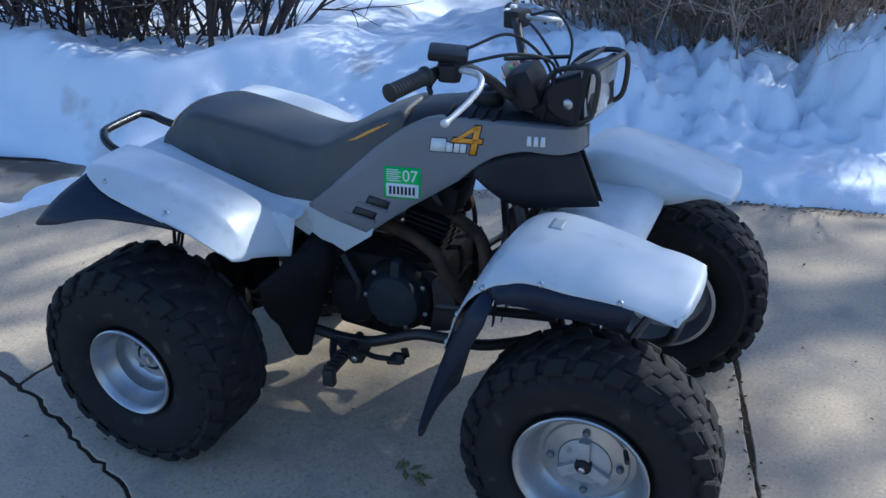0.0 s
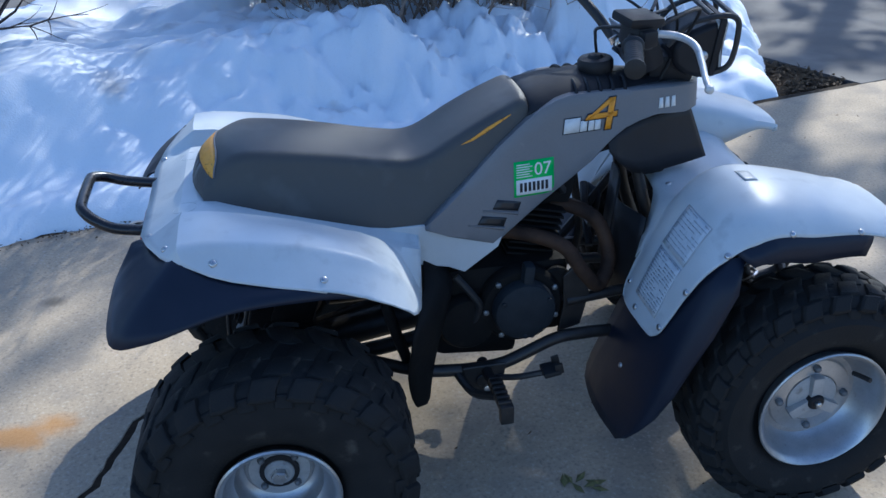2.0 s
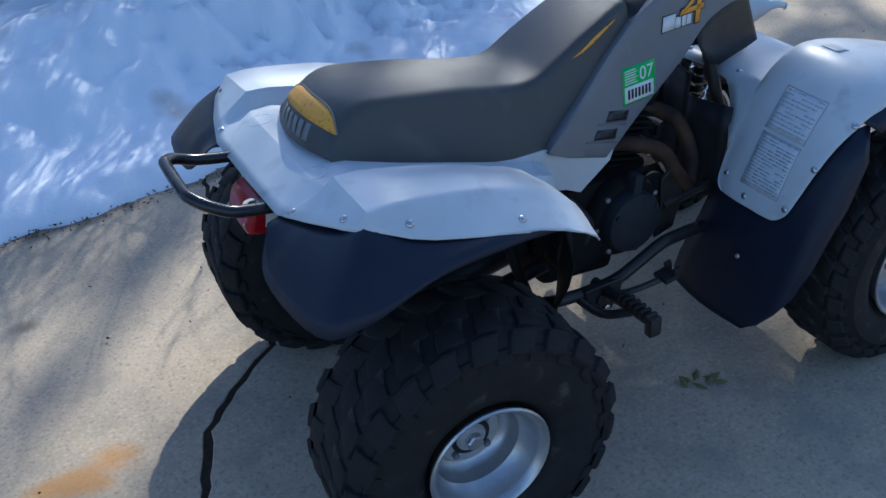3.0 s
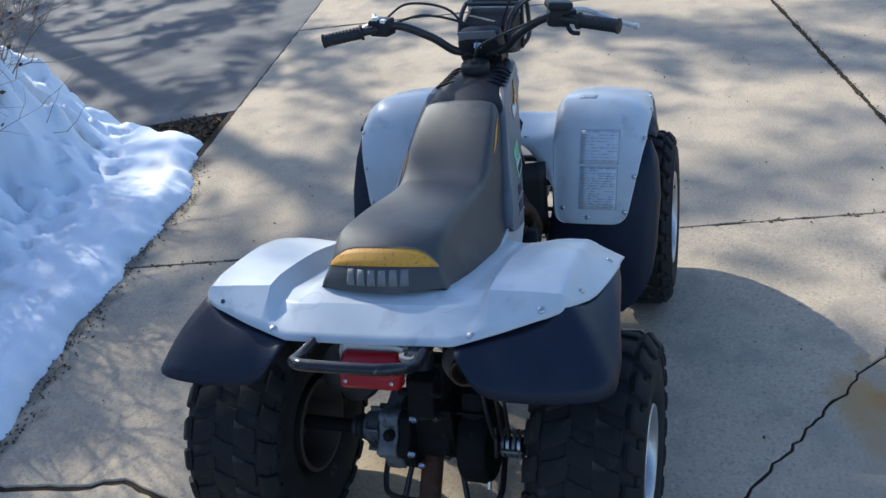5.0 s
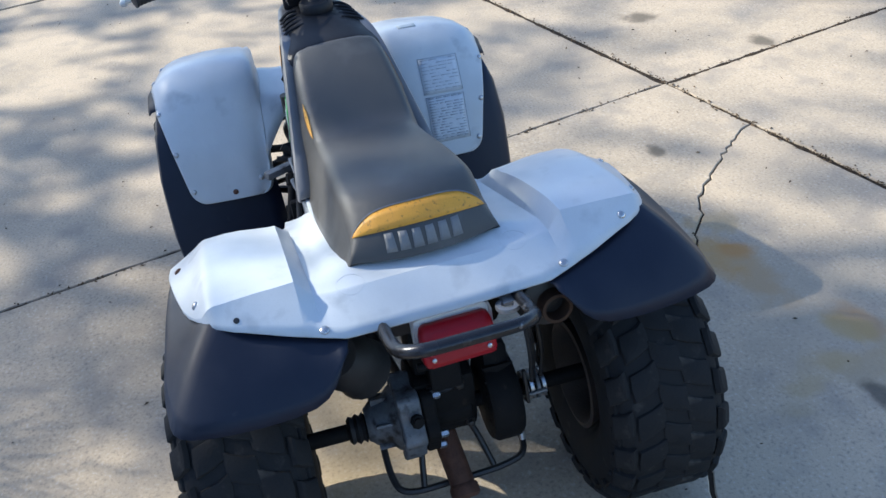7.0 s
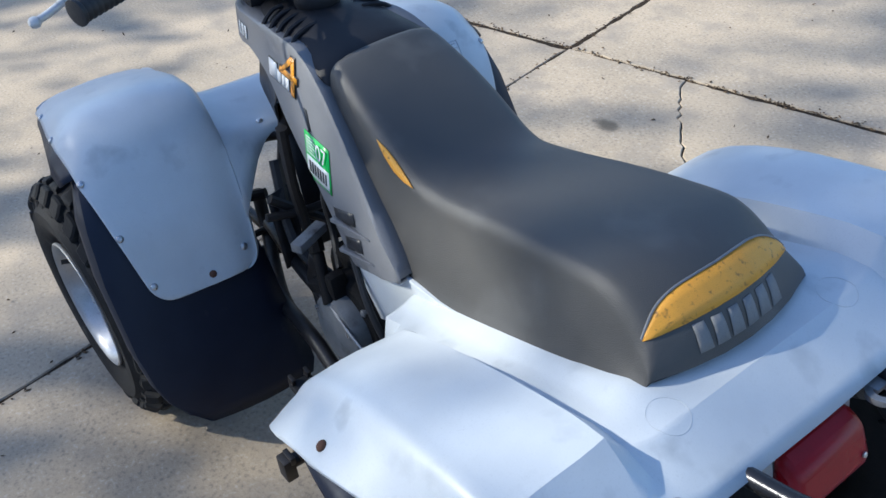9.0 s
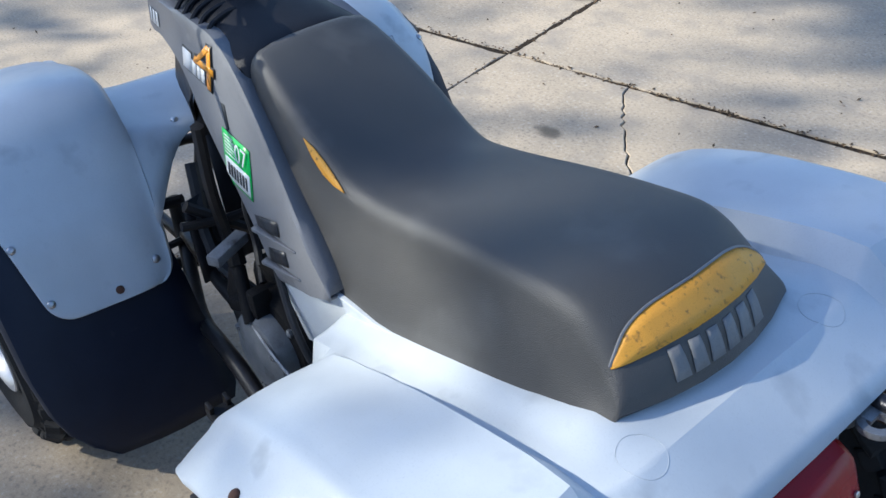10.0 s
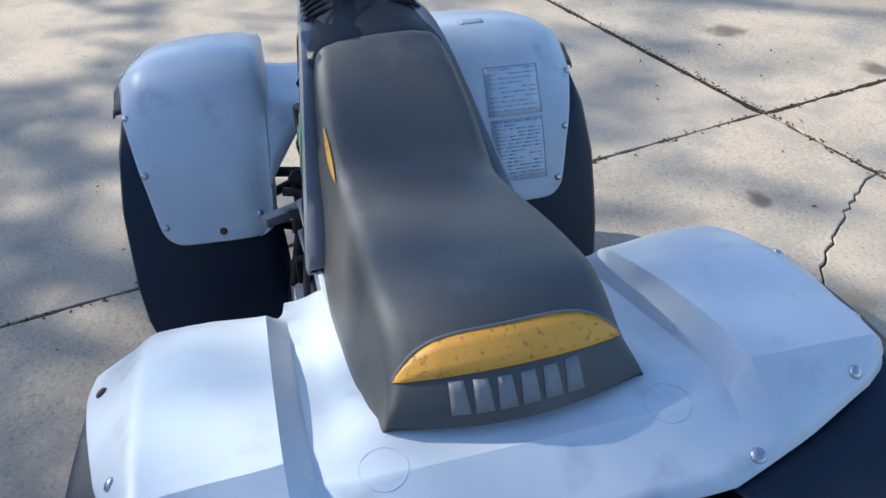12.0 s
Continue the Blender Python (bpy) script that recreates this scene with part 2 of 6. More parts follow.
# ---- mesh helpers ----
def part(name, verts, faces, mat, parent=None, label="", smooth=True, solid=0.0, bevel=0.0, sharp=40):
    me = bpy.data.meshes.new(name)
    me.from_pydata([tuple(v) for v in verts], [], faces)
    me.materials.append(mat)
    me.validate()
    if smooth:
        me.shade_smooth()
        me.set_sharp_from_angle(angle=radians(sharp))
    ob = new(name, me)
    if parent:
        ob.parent = parent
    if label:
        ob["label"] = label
    if solid:
        s = ob.modifiers.new("solid", "SOLIDIFY")
        s.thickness, s.offset = solid, -1
    if bevel:
        b = ob.modifiers.new("bevel", "BEVEL")
        b.width, b.segments, b.limit_method, b.angle_limit = bevel, 2, "ANGLE", radians(35)
    return ob


def join(*pieces):
    verts, faces = [], []
    for v, f in pieces:
        k = len(verts)
        verts += [tuple(p) for p in v]
        faces += [tuple(i + k for i in q) for q in f]
    return verts, faces


def grid(rows, flip=False):
    """Quads over a list of equally long rows of points."""
    w = len(rows[0])
    verts = [p for r in rows for p in r]
    faces = []
    for i in range(len(rows) - 1):
        for j in range(w - 1):
            q = (i * w + j, i * w + j + 1, (i + 1) * w + j + 1, (i + 1) * w + j)
            faces.append(q[::-1] if flip else q)
    return verts, faces


def spline(pts, per=6):
    """A smooth curve through the points."""
    p = [Vector(q) for q in pts]
    p = [p[0] * 2 - p[1], *p, p[-1] * 2 - p[-2]]
    out = []
    for i in range(1, len(p) - 2):
        for k in range(per):
            t = k / per
            a, b, c, d = p[i - 1 : i + 3]
            out.append(0.5 * (2 * b + (c - a) * t + (2 * a - 5 * b + 4 * c - d) * t * t + (3 * b - a - 3 * c + d) * t ** 3))
    return out + [p[-2]]


def tube(pts, r, n=10, per=6, straight=False, r_end=None):
    """A round bar along the points, closed at both ends."""
    path = [Vector(q) for q in pts] if straight else spline(pts, per)
    verts, faces, up = [], [], None
    for i, q in enumerate(path):
        d = (path[min(i + 1, len(path) - 1)] - path[max(i - 1, 0)]).normalized()
        side = up if up else (Vector((0, 0, 1)) if abs(d.z) < 0.9 else Vector((1, 0, 0)))
        side = (side - d * side.dot(d)).normalized()
        up = side
        other = d.cross(side)
        rad = r if r_end is None else r + (r_end - r) * i / (len(path) - 1)
        for k in range(n):
            a = 2 * math.pi * k / n
            verts.append(q + rad * (math.cos(a) * side + math.sin(a) * other))
    for i in range(len(path) - 1):
        for k in range(n):
            faces.append((i * n + k, i * n + (k + 1) % n, (i + 1) * n + (k + 1) % n, (i + 1) * n + k))
    m = len(path) - 1
    faces += [tuple(range(n))[::-1], tuple(m * n + k for k in range(n))]
    return verts, faces


def lathe(profile, centre, axis, n=32, cap=True):
    """Turns (radius, height) rows round the axis through centre."""
    c, a = Vector(centre), Vector(axis).normalized()
    u = a.orthogonal().normalized()
    w = a.cross(u)
    verts, faces = [], []
    for r, h in profile:
        for k in range(n):
            t = 2 * math.pi * k / n
            verts.append(c + a * h + r * (math.cos(t) * u + math.sin(t) * w))
    for i in range(len(profile) - 1):
        for k in range(n):
            faces.append((i * n + k, i * n + (k + 1) % n, (i + 1) * n + (k + 1) % n, (i + 1) * n + k))
    if cap:
        m = len(profile) - 1
        faces += [tuple(range(n))[::-1], tuple(m * n + k for k in range(n))]
    return verts, faces


def rod(a, b, r, n=12, edge=0.12):
    """A straight round bar from a to b with eased ends."""
    a, b = Vector(a), Vector(b)
    h, e = (b - a).length, r * edge
    return lathe([(r - e, 0), (r, e), (r, h - e), (r - e, h)], a, b - a, n)


def block(size, at=(0, 0, 0), turn=(0, 0, 0), bevel=0.004, taper=1.0):
    """A box with rounded edges; taper narrows its top."""
    bm = bmesh.new()
    bmesh.ops.create_cube(bm, size=1)
    for v in bm.verts:
        k = taper if v.co.z > 0 else 1.0
        v.co = Vector((v.co.x * size[0] * k, v.co.y * size[1] * k, v.co.z * size[2]))
    if bevel:
        bmesh.ops.bevel(bm, geom=bm.edges[:], offset=bevel, segments=2, affect="EDGES", profile=0.6)
    m = pose(*at, *turn)
    verts = [m @ v.co for v in bm.verts]
    bm.verts.index_update()
    faces = [tuple(v.index for v in f.verts) for f in bm.faces]
    bm.free()
    return verts, faces


def prism(outline, axis, lo, hi):
    """A flat outline of 2D points pulled along an axis: 'y' takes (x, z), 'z' takes (x, y)."""
    def at(p, h):
        return (p[0], h, p[1]) if axis == "y" else (p[0], p[1], h)
    n = len(outline)
    verts = [at(p, lo) for p in outline] + [at(p, hi) for p in outline]
    faces = [tuple(range(n)), tuple(range(2 * n - 1, n - 1, -1))]
    faces += [(i, n + i, n + (i + 1) % n, (i + 1) % n) for i in range(n)]
    return verts, faces


def mirror(piece):
    v, f = piece
    return [(p[0], -p[1], p[2]) for p in v], [q[::-1] for q in f]


def interp(x, table):
    xs, ys = [t[0] for t in table], [t[1] for t in table]
    return float(np.interp(x, xs, ys))


def soft(x, lo, hi):
    t = min(max((x - lo) / (hi - lo), 0.0), 1.0)
    return t * t * (3 - 2 * t)


def tree_of(piece):
    return BVHTree.FromPolygons([Vector(p) for p in piece[0]], piece[1])


def decal(name, quads, way, target, mat, parent, label="", lift=0.0012, cells=4):
    """Thin film laid on a surface: flat quads projected along way onto the target."""
    way = Vector(way).normalized()
    pieces = []
    for q in quads:
        q = [Vector(p) for p in q]
        rows = []
        for i in range(cells + 1):
            row = []
            for j in range(cells + 1):
                s, t = j / cells, i / cells
                p = (q[0] * (1 - s) + q[1] * s) * (1 - t) + (q[3] * (1 - s) + q[2] * s) * t
                hit = target.ray_cast(p - way * 0.2, way)[0] or target.find_nearest(p)[0]
                row.append(hit - way * lift)
            rows.append(row)
        pieces.append(grid(rows))
    verts, faces = join(*pieces)
    index, keep, where = {}, [], []
    for v in verts:
        key = tuple(round(x, 5) for x in v)
        if key not in index:
            index[key] = len(keep)
            keep.append(v)
        where.append(index[key])
    faces = [q for q in (tuple(dict.fromkeys(where[i] for i in f)) for f in faces) if len(q) > 2]
    return part(name, keep, faces, mat, parent, label, solid=0.0005)


# ---- the ground ----
JOINT, TURN = Vector((1.797, -1.456, 0)), radians(12)
E1, E2 = Vector((math.cos(TURN), math.sin(TURN), 0)), Vector((-math.sin(TURN), math.cos(TURN), 0))
LONG, WIDE = 3.55, 3.31


def drive(a, b):
    """A place on the drive: metres along it and across it from the crossing of two joints."""
    p = JOINT + E1 * a + E2 * b
    return (p.x, p.y)


def fbm(x, y, octaves=4, seed=0.0):
    return noise.fractal(Vector((x, y, seed)), 1.0, 2.0, octaves)


gx = [-220, -60, -20, -8, -5, -2, 1, 4, 7, 10, 20, 60, 220]
ground = part("ground", *grid([[(x, y, -0.065) for x in gx] for y in gx]), SOIL)
tagged(ground, "bare brown winter soil spreading round the drive", "ground", kind="structure")


def wander(pts, step=0.03, amount=0.012, seed=3.0):
    """A jagged line through the points, as a crack runs."""
    out = []
    for a, b in zip(pts, pts[1:]):
        a, b = Vector((*a, 0)), Vector((*b, 0))
        k = max(1, int((b - a).length / step))
        side = Vector((-(b - a).y, (b - a).x, 0)).normalized()
        for i in range(k):
            p = a.lerp(b, i / k)
            w = amount * (noise.noise(p * 9 + Vector((0, 0, seed))) * 1.2 + noise.noise(p * 34 + Vector((0, 0, seed))))
            out.append((p.x + side.x * w, p.y + side.y * w) if i or out else (p.x, p.y))
    return out + [tuple(pts[-1])]


def slab(outline, gap, top):
    """A cast slab over the outline, its arris chipped, set back from its neighbours by half the gap."""
    n = len(outline)
    area = sum(outline[i][0] * outline[(i + 1) % n][1] - outline[(i + 1) % n][0] * outline[i][1] for i in range(n))
    if area < 0:
        outline = outline[::-1]
    rings = []
    for inset, z in ((0.0, -0.12), (0.0, top - 0.003), (0.003, top)):
        ring = []
        for i in range(n):
            p = Vector(outline[i])
            d = Vector(outline[(i + 1) % n]) - Vector(outline[i - 1])
            nor = Vector((-d.y, d.x)).normalized()
            local = gap * interp(p.x, [(-0.4, 1.8), (0.2, 1.1), (0.8, 0.85), (1.2, 0.5)]) if gap < 0.0121 else gap
            chip = local * (0.5 + 0.5 * abs(noise.noise(Vector((p.x * 22, p.y * 22, 1.7))))) + inset
            q = p + nor * chip
            ring.append((q.x, q.y, z))
        rings.append(ring)
    verts = [p for r in rings for p in r]
    faces = [tuple(2 * n + i for i in range(n)), tuple(range(n))[::-1]]
    for k in range(2):
        faces += [(k * n + i, k * n + (i + 1) % n, (k + 1) * n + (i + 1) % n, (k + 1) * n + i) for i in range(n)]
    return verts, faces


bed = part("driveway", *prism([drive(-2 * LONG, -3 * WIDE), drive(4 * LONG, -3 * WIDE), drive(4 * LONG, WIDE + 0.03), drive(-2 * LONG, WIDE + 0.03)], "z", -0.06, -0.004), GRIME, smooth=False)
tagged(bed, "old cracked concrete driveway in large cast slabs", "driveway", kind="structure")

K, J0 = (1.318, -1.553), (-0.59, -0.37)
far_end, edge_end = drive(-LONG, 2.0), drive(-1.205, WIDE)
main = wander([K, (1.25, -1.437), (1.138, -1.327), (1.008, -1.205), (0.95, -1.152), (0.89, -1.103), (0.76, -1.024), (0.655, -0.955), (0.443, -0.833), (0.335, -0.778), (0.243, -0.72), (0.135, -0.676), (0.022, -0.616), (-0.05, -0.58), (-0.151, -0.543), (-0.262, -0.506), (-0.36, -0.452), J0], 0.024, 0.016)
tail = wander([J0, (-0.712, -0.335), (-1.0, -0.31), (-1.6, -0.24), far_end])
branch = wander([J0, (-0.58, -0.23), (-0.467, -0.073), (-0.43, 0.05), (-0.392, 0.158), (-0.3, 0.27), (-0.237, 0.329), (-0.15, 0.39), (-0.12, 0.5), (-0.05, 0.75), (0.006, 0.951), (-0.05, 1.1), (-0.074, 1.237), (-0.068, 1.434), edge_end], seed=8.0)


def straight(a, b):
    return wander([a, b], 0.035, 0.0055)


pieces = [
    straight(drive(-LONG, 0), K)[:-1] + main[:-1] + tail[:-1] + straight(far_end, drive(-LONG, 0))[:-1],
    straight(K, drive(0, 0))[:-1] + straight(drive(0, 0), drive(0, WIDE))[:-1] + straight(drive(0, WIDE), edge_end)[:-1] + branch[::-1][:-1] + main[::-1][:-1],
    tail[::-1][:-1] + branch[:-1] + straight(edge_end, drive(-LONG, WIDE))[:-1] + straight(drive(-LONG, WIDE), far_end)[:-1],
]
for outline, top, gap in zip(pieces, (0.0, 0.003, -0.002), (0.007, 0.006, 0.012)):
    part("slab", *slab(outline, gap, top), CONCRETE, bed, smooth=False)
for i in range(-2, 4):
    for j in range(-3, 1):
        if (i, j) != (-1, 0):
            c = [drive((i + a) * LONG, (j + b) * WIDE) for a, b in ((0, 0), (1, 0), (1, 1), (0, 1))]
            ring = [p for k in range(4) for p in straight(c[k], c[(k + 1) % 4])[:-1]]
            part("slab", *slab(ring, 0.019, 0.003 * math.sin(i * 2.3 + j * 1.7)), CONCRETE, bed, smooth=False)

walkway = part("pavement", *slab([drive(1.70, WIDE + 0.67), drive(1.86, WIDE - 0.006), drive(14, WIDE - 0.006), drive(14, WIDE + 7.5), drive(2.4, WIDE + 7.5)], 0.008, -0.001), ASPHALT, smooth=False)
tagged(walkway, "weathered grey pavement running beside the snow bank", "pavement", kind="structure")
road = part("road", *slab([(-40, 2.6), (-6, 2.8), (-2.9, 3.6), (-1, 4.8), (3.2, 5.9), (3.2, 16), (-40, 16)], 0.01, -0.015), ASPHALT, smooth=False)
tagged(road, "dry grey asphalt street behind the snow bank", "road", kind="structure")


def edge_of(x):
    return interp(x, [(-8, 0.35), (-2.4, 0.55), (-1.75, 0.52), (-1.62, 0.58), (-1.5, 0.74), (-1.32, 1.22), (-0.87, 1.38), (-0.35, 1.41), (-0.03, 1.46), (0.8, 1.66), (1.1, 1.725), (1.8, 1.81), (2.05, 1.95), (2.35, 2.1), (4, 2.4)])


def snow_height(x, y):
    e = y - edge_of(x) + 0.05 * fbm(x * 5, y * 5, 3, 2.0)
    r = interp(y, [(1.9, 2.34), (2.12, 2.40), (2.6, 2.60), (3.47, 2.93), (4.8, 3.0), (8, 3.1)]) - x + 0.07 * fbm(x * 4, y * 4, 3, 7.0)
    d = min(e, r)
    if d < -0.08:
        return -0.12
    start = interp(x, [(-6, 0.6), (-2.2, 0.75), (-1.6, 0.45), (-1.3, 0.12), (-0.3, 0.30), (0.2, 0.36), (0.6, 0.36), (0.9, 0.42), (1.3, 0.40), (1.5, 0.46), (2.0, 0.42), (2.3, 0.40)])
    rise = interp(x, [(-2, 0.35), (-0.5, 0.55), (0.0, 0.52), (0.45, 0.42), (0.9, 0.40), (1.5, 0.52), (2.0, 0.52), (2.5, 0.5)])
    top = interp(x, [(-6, 0.26), (-2.2, 0.26), (-1.4, 0.31), (-0.6, 0.24), (-0.1, 0.30), (0.3, 0.34), (0.5, 0.33), (0.7, 0.23), (1.2, 0.21), (1.6, 0.33), (1.9, 0.56), (2.2, 0.63), (2.6, 0.62)])
    body = soft(e, start, start + rise) * soft(r, 0.0, 0.72)
    far = interp(x, [(-6, 2.9), (-2.9, 3.7), (-2, 4.2), (-1, 4.9), (3, 6.0)])
    if y > far + 0.1:
        return -0.12
    back = 1.0 - interp(x, [(-1, 0.5), (0.5, 0.45), (2, 0.15)]) * soft(e, start + rise, start + rise + interp(x, [(-1, 1.0), (0.3, 0.5), (1.5, 0.6)])) - 0.38 * soft(y, far - 0.8, far)
    lumps = 0.10 * soft(x, 0.4, -0.6) * fbm(x * 1.5, y * 1.9, 3, 14.0) + 0.13 * interp(x, [(-1.2, 0.28), (0.1, 0.40), (0.9, 0.80), (2.5, 1.0)]) * fbm(x * 2.6, y * 2.6, 5, 4.0) - 0.05 * abs(fbm(x * 4.2, y * 4.2, 3, 9.0)) * soft(x, -0.2, 0.9) + 0.02
    apron = 0.085 * soft(d, -0.04, 0.10) + 0.05 * soft(e, 0.1, 0.8)
    bank = soft(x, -0.1, 0.6) * soft(body, 0.04, 0.30)
    wobble = Vector((x + 0.05 * fbm(x * 9, y * 9, 2, 21.0), y + 0.05 * fbm(x * 9, y * 9, 2, 27.0), 0.37))
    chunks = 0.15 * (0.26 - noise.voronoi(wobble * 6.0)[0][0] ** 2) + 0.06 * (0.26 - noise.voronoi(wobble * 13.0)[0][0] ** 2) + 0.05 * fbm(x * 3.3, y * 3.3, 2, 31.0)
    dents = chunks * bank - 0.045 * soft(noise.noise(Vector((x * 6.4, y * 6.4, 3.3))), 0.10, 0.30) * soft(e, 0.40, 0.6) * soft(x, -0.7, 0.1) - 0.040 * soft(noise.noise(Vector((x * 11.0, y * 11.0, 8.1))), 0.12, 0.32) * soft(e, 0.25, 0.5) * soft(x, -0.5, 0.4)
    h = apron + top * body * back + lumps * (0.25 * soft(d, 0.15, 0.5) + 0.75 * body) + dents + 0.010 * interp(x, [(-0.9, 0.3), (0.2, 1.0)]) * soft(d, 0.05, 0.3) * fbm(x * 10, y * 10, 4, 5.0)
    thin = soft(x, -1.35, -1.75) * (1 - soft(e, 0.5, 1.0))
    h = h * (1 - thin) + thin * (0.022 + 0.12 * fbm(x * 1.9, y * 2.6, 4, 12.0))
    h -= 0.20 * math.exp(-(((x + 2.02) / 0.36) ** 2) - ((y - 1.04 + 0.12 * (x + 2.0)) / 0.10) ** 2)
    return h - 0.10 * soft(d, 0.0, -0.07) - 0.16 * soft(y, far - 0.15, far + 0.1)


xs = np.concatenate([np.arange(-5.2, -0.4, 0.036), np.arange(-0.4, 2.6, 0.021), np.arange(2.6, 3.3, 0.036)])
ys = np.concatenate([np.arange(0.3, 1.5, 0.036), np.arange(1.5, 3.4, 0.021), np.arange(3.4, 6.3, 0.04)])
snow = part("snow_bank", *grid([[(x, y, snow_height(x, y)) for x in xs] for y in ys]), SNOW, sharp=180)
tagged(snow, "lumpy trodden bank of old snow along the driveway edge", "snow", kind="stuff")


# ---- plants ----
def twig_tubes(lines):
    """Three-sided tapered sticks: lists of (point, radius)."""
    verts, faces = [], []
    for line in lines:
        k = len(verts)
        for i, (p, r) in enumerate(line):
            d = (line[min(i + 1, len(line) - 1)][0] - line[max(i - 1, 0)][0]).normalized()
            s = d.orthogonal().normalized()
            t = d.cross(s)
            verts += [p + r * (math.cos(a) * s + math.sin(a) * t) for a in (0, 2.1, 4.2)]
        for i in range(len(line) - 1):
            for j in range(3):
                faces.append((k + 3 * i + j, k + 3 * i + (j + 1) % 3, k + 3 * i + 3 + (j + 1) % 3, k + 3 * i + 3 + j))
    return verts, faces


def grow(rng, start, way, length, radius, depth, lines, bend=0.25, fork=3):
    """One stick that bends as it goes and carries side shoots."""
    p, d, line, n = start.copy(), way.normalized(), [], 5
    for i in range(n + 1):
        line.append((p.copy(), radius * (1 - 0.75 * i / n)))
        if depth and i > 0:
            for _ in range(fork if rng.random() < 0.8 else 1):
                if rng.random() < 0.62:
                    w = (d + Vector((rng.gauss(0, 1), rng.gauss(0, 1), rng.gauss(0.25, 0.7))) * 0.62).normalized()
                    grow(rng, p.copy(), w, length * rng.uniform(0.28, 0.55), radius * 0.5, depth - 1, lines, bend * 1.2, 2)
        d = (d + Vector((rng.gauss(0, 1), rng.gauss(0, 1), rng.gauss(0.1, 0.8))) * bend * 0.5).normalized()
        p = p + d * length / n
    lines.append(line)


def shrub(name, centre, spread, stems, height, radius, mat, seed, label, depth=2, leaves=0, lean=0.5):
    rng = random.Random(seed)
    top = new(name)
    top.location = centre
    tagged(top, label, "shrub", "bare shrubs in the snow")
    lines = []
    for _ in range(stems):
        first = len(lines)
        a, q = rng.uniform(0, 6.283), spread * math.sqrt(rng.random())
        p = Vector((q * math.cos(a), q * math.sin(a) * 0.7, -0.1))
        way = Vector((math.cos(a) * lean * q / spread + rng.gauss(0, 0.16), math.sin(a) * lean * q / spread + rng.gauss(0, 0.16), 1))
        grow(rng, p, way, height * rng.uniform(0.65, 1.15), radius * rng.uniform(0.6, 1.3), depth, lines)
        if not leaves:
            part("stem", *twig_tubes(lines[first:]), mat, top)
    if leaves:
        part("branchwork", *twig_tubes(lines), mat, top)["kind"] = "stuff"
        verts, faces = [], []
        for _ in range(leaves):
            p, r = rng.choice(rng.choice(lines))
            p = p + Vector((rng.gauss(0, 0.03), rng.gauss(0, 0.03), rng.gauss(0, 0.03)))
            u = Vector((rng.gauss(0, 1), rng.gauss(0, 1), rng.gauss(0, 1))).normalized()
            v = u.orthogonal()
            s = rng.uniform(0.008, 0.022)
            k = len(verts)
            verts += [p - u * s, p + v * s * 0.5, p + u * s, p - v * s * 0.5]
            faces.append((k, k + 1, k + 2, k + 3))
        part("foliage", verts, faces, LEAF, top, "few curled dead leaves", smooth=False)["kind"] = "stuff"
    return top


shrub("shrub", (-2.05, 2.45, 0.15), 0.50, 38, 1.5, 0.020, BARK, 11, "bare dark-stemmed shrub standing in the snow bank")
shrub("shrub", (-2.85, 2.35, 0.15), 0.55, 38, 1.5, 0.019, BARK, 12, "bare dark-stemmed shrub with long arching branches")
for k, (bx, by, tall) in enumerate(((1.52, 3.12, 1.15), (1.12, 3.08, 1.15), (0.74, 3.22, 1.15), (0.38, 3.45, 1.2), (0.05, 3.75, 1.45), (1.5, 3.75, 1.15), (0.85, 3.85, 1.3))):
    shrub("shrub", (bx, by, 0.20), 0.34, 42, tall, 0.009, TWIG, 30 + k, "dense twiggy brown shrub growing out of the snow", leaves=600, lean=0.4)


def tall_tree(centre, height, reach, seed, tufts, lost=()):
    """A tall open evergreen: trunk, drooping limbs, many small needle tufts with gaps between the limbs."""
    rng = random.Random(seed)
    top = new("pine_tree")
    top.location = centre
    tagged(top, "tall open pine tree with drooping needle-covered limbs", "tree", "pines beside the street")
    part("trunk", *tube([(0, 0, -0.1), (0.05, 0.03, height * 0.4), (0, 0, height)], 0.2, 10, 6, r_end=0.03), BARK, top)
    lines, spots = [], []
    for i in range(34):
        z = height * rng.uniform(0.32, 1.0)
        r = reach * (1.12 - 0.75 * (z / height)) * rng.uniform(0.6, 1.1)
        a = i * 2.39996 + rng.gauss(0, 0.2)
        line = []
        for s in range(7):
            t = s / 6
            p = Vector((math.cos(a + 0.25 * t) * r * t, math.sin(a + 0.25 * t) * r * t, z + 0.25 * r * t - 0.5 * r * t * t))
            line.append((p, 0.045 * (1 - 0.85 * t)))
            if s > 1:
                spots.append((p, i))
        if i not in lost:
            lines.append(line)
    part("branchwork", *twig_tubes(lines), BARK, top)["kind"] = "stuff"
    verts, faces = [], []
    for _ in range(tufts):
        spot, limb = rng.choice(spots)
        p = spot + Vector((rng.gauss(0, 0.20), rng.gauss(0, 0.20), rng.gauss(-0.05, 0.08)))
        u = Vector((rng.gauss(0, 1), rng.gauss(0, 1), rng.gauss(0, 0.4))).normalized()
        v = u.cross(Vector((rng.gauss(0, 0.4), rng.gauss(0, 0.4), 1))).normalized()
        a, b = rng.uniform(0.08, 0.20), rng.uniform(0.03, 0.07)
        if limb in lost:
            continue
        k = len(verts)
        verts += [p - u * a, p + v * b, p + u * a, p - v * b]
        faces.append((k, k + 1, k + 2, k + 3))
    part("crown", verts, faces, NEEDLE, top, smooth=False)["kind"] = "stuff"
    return top


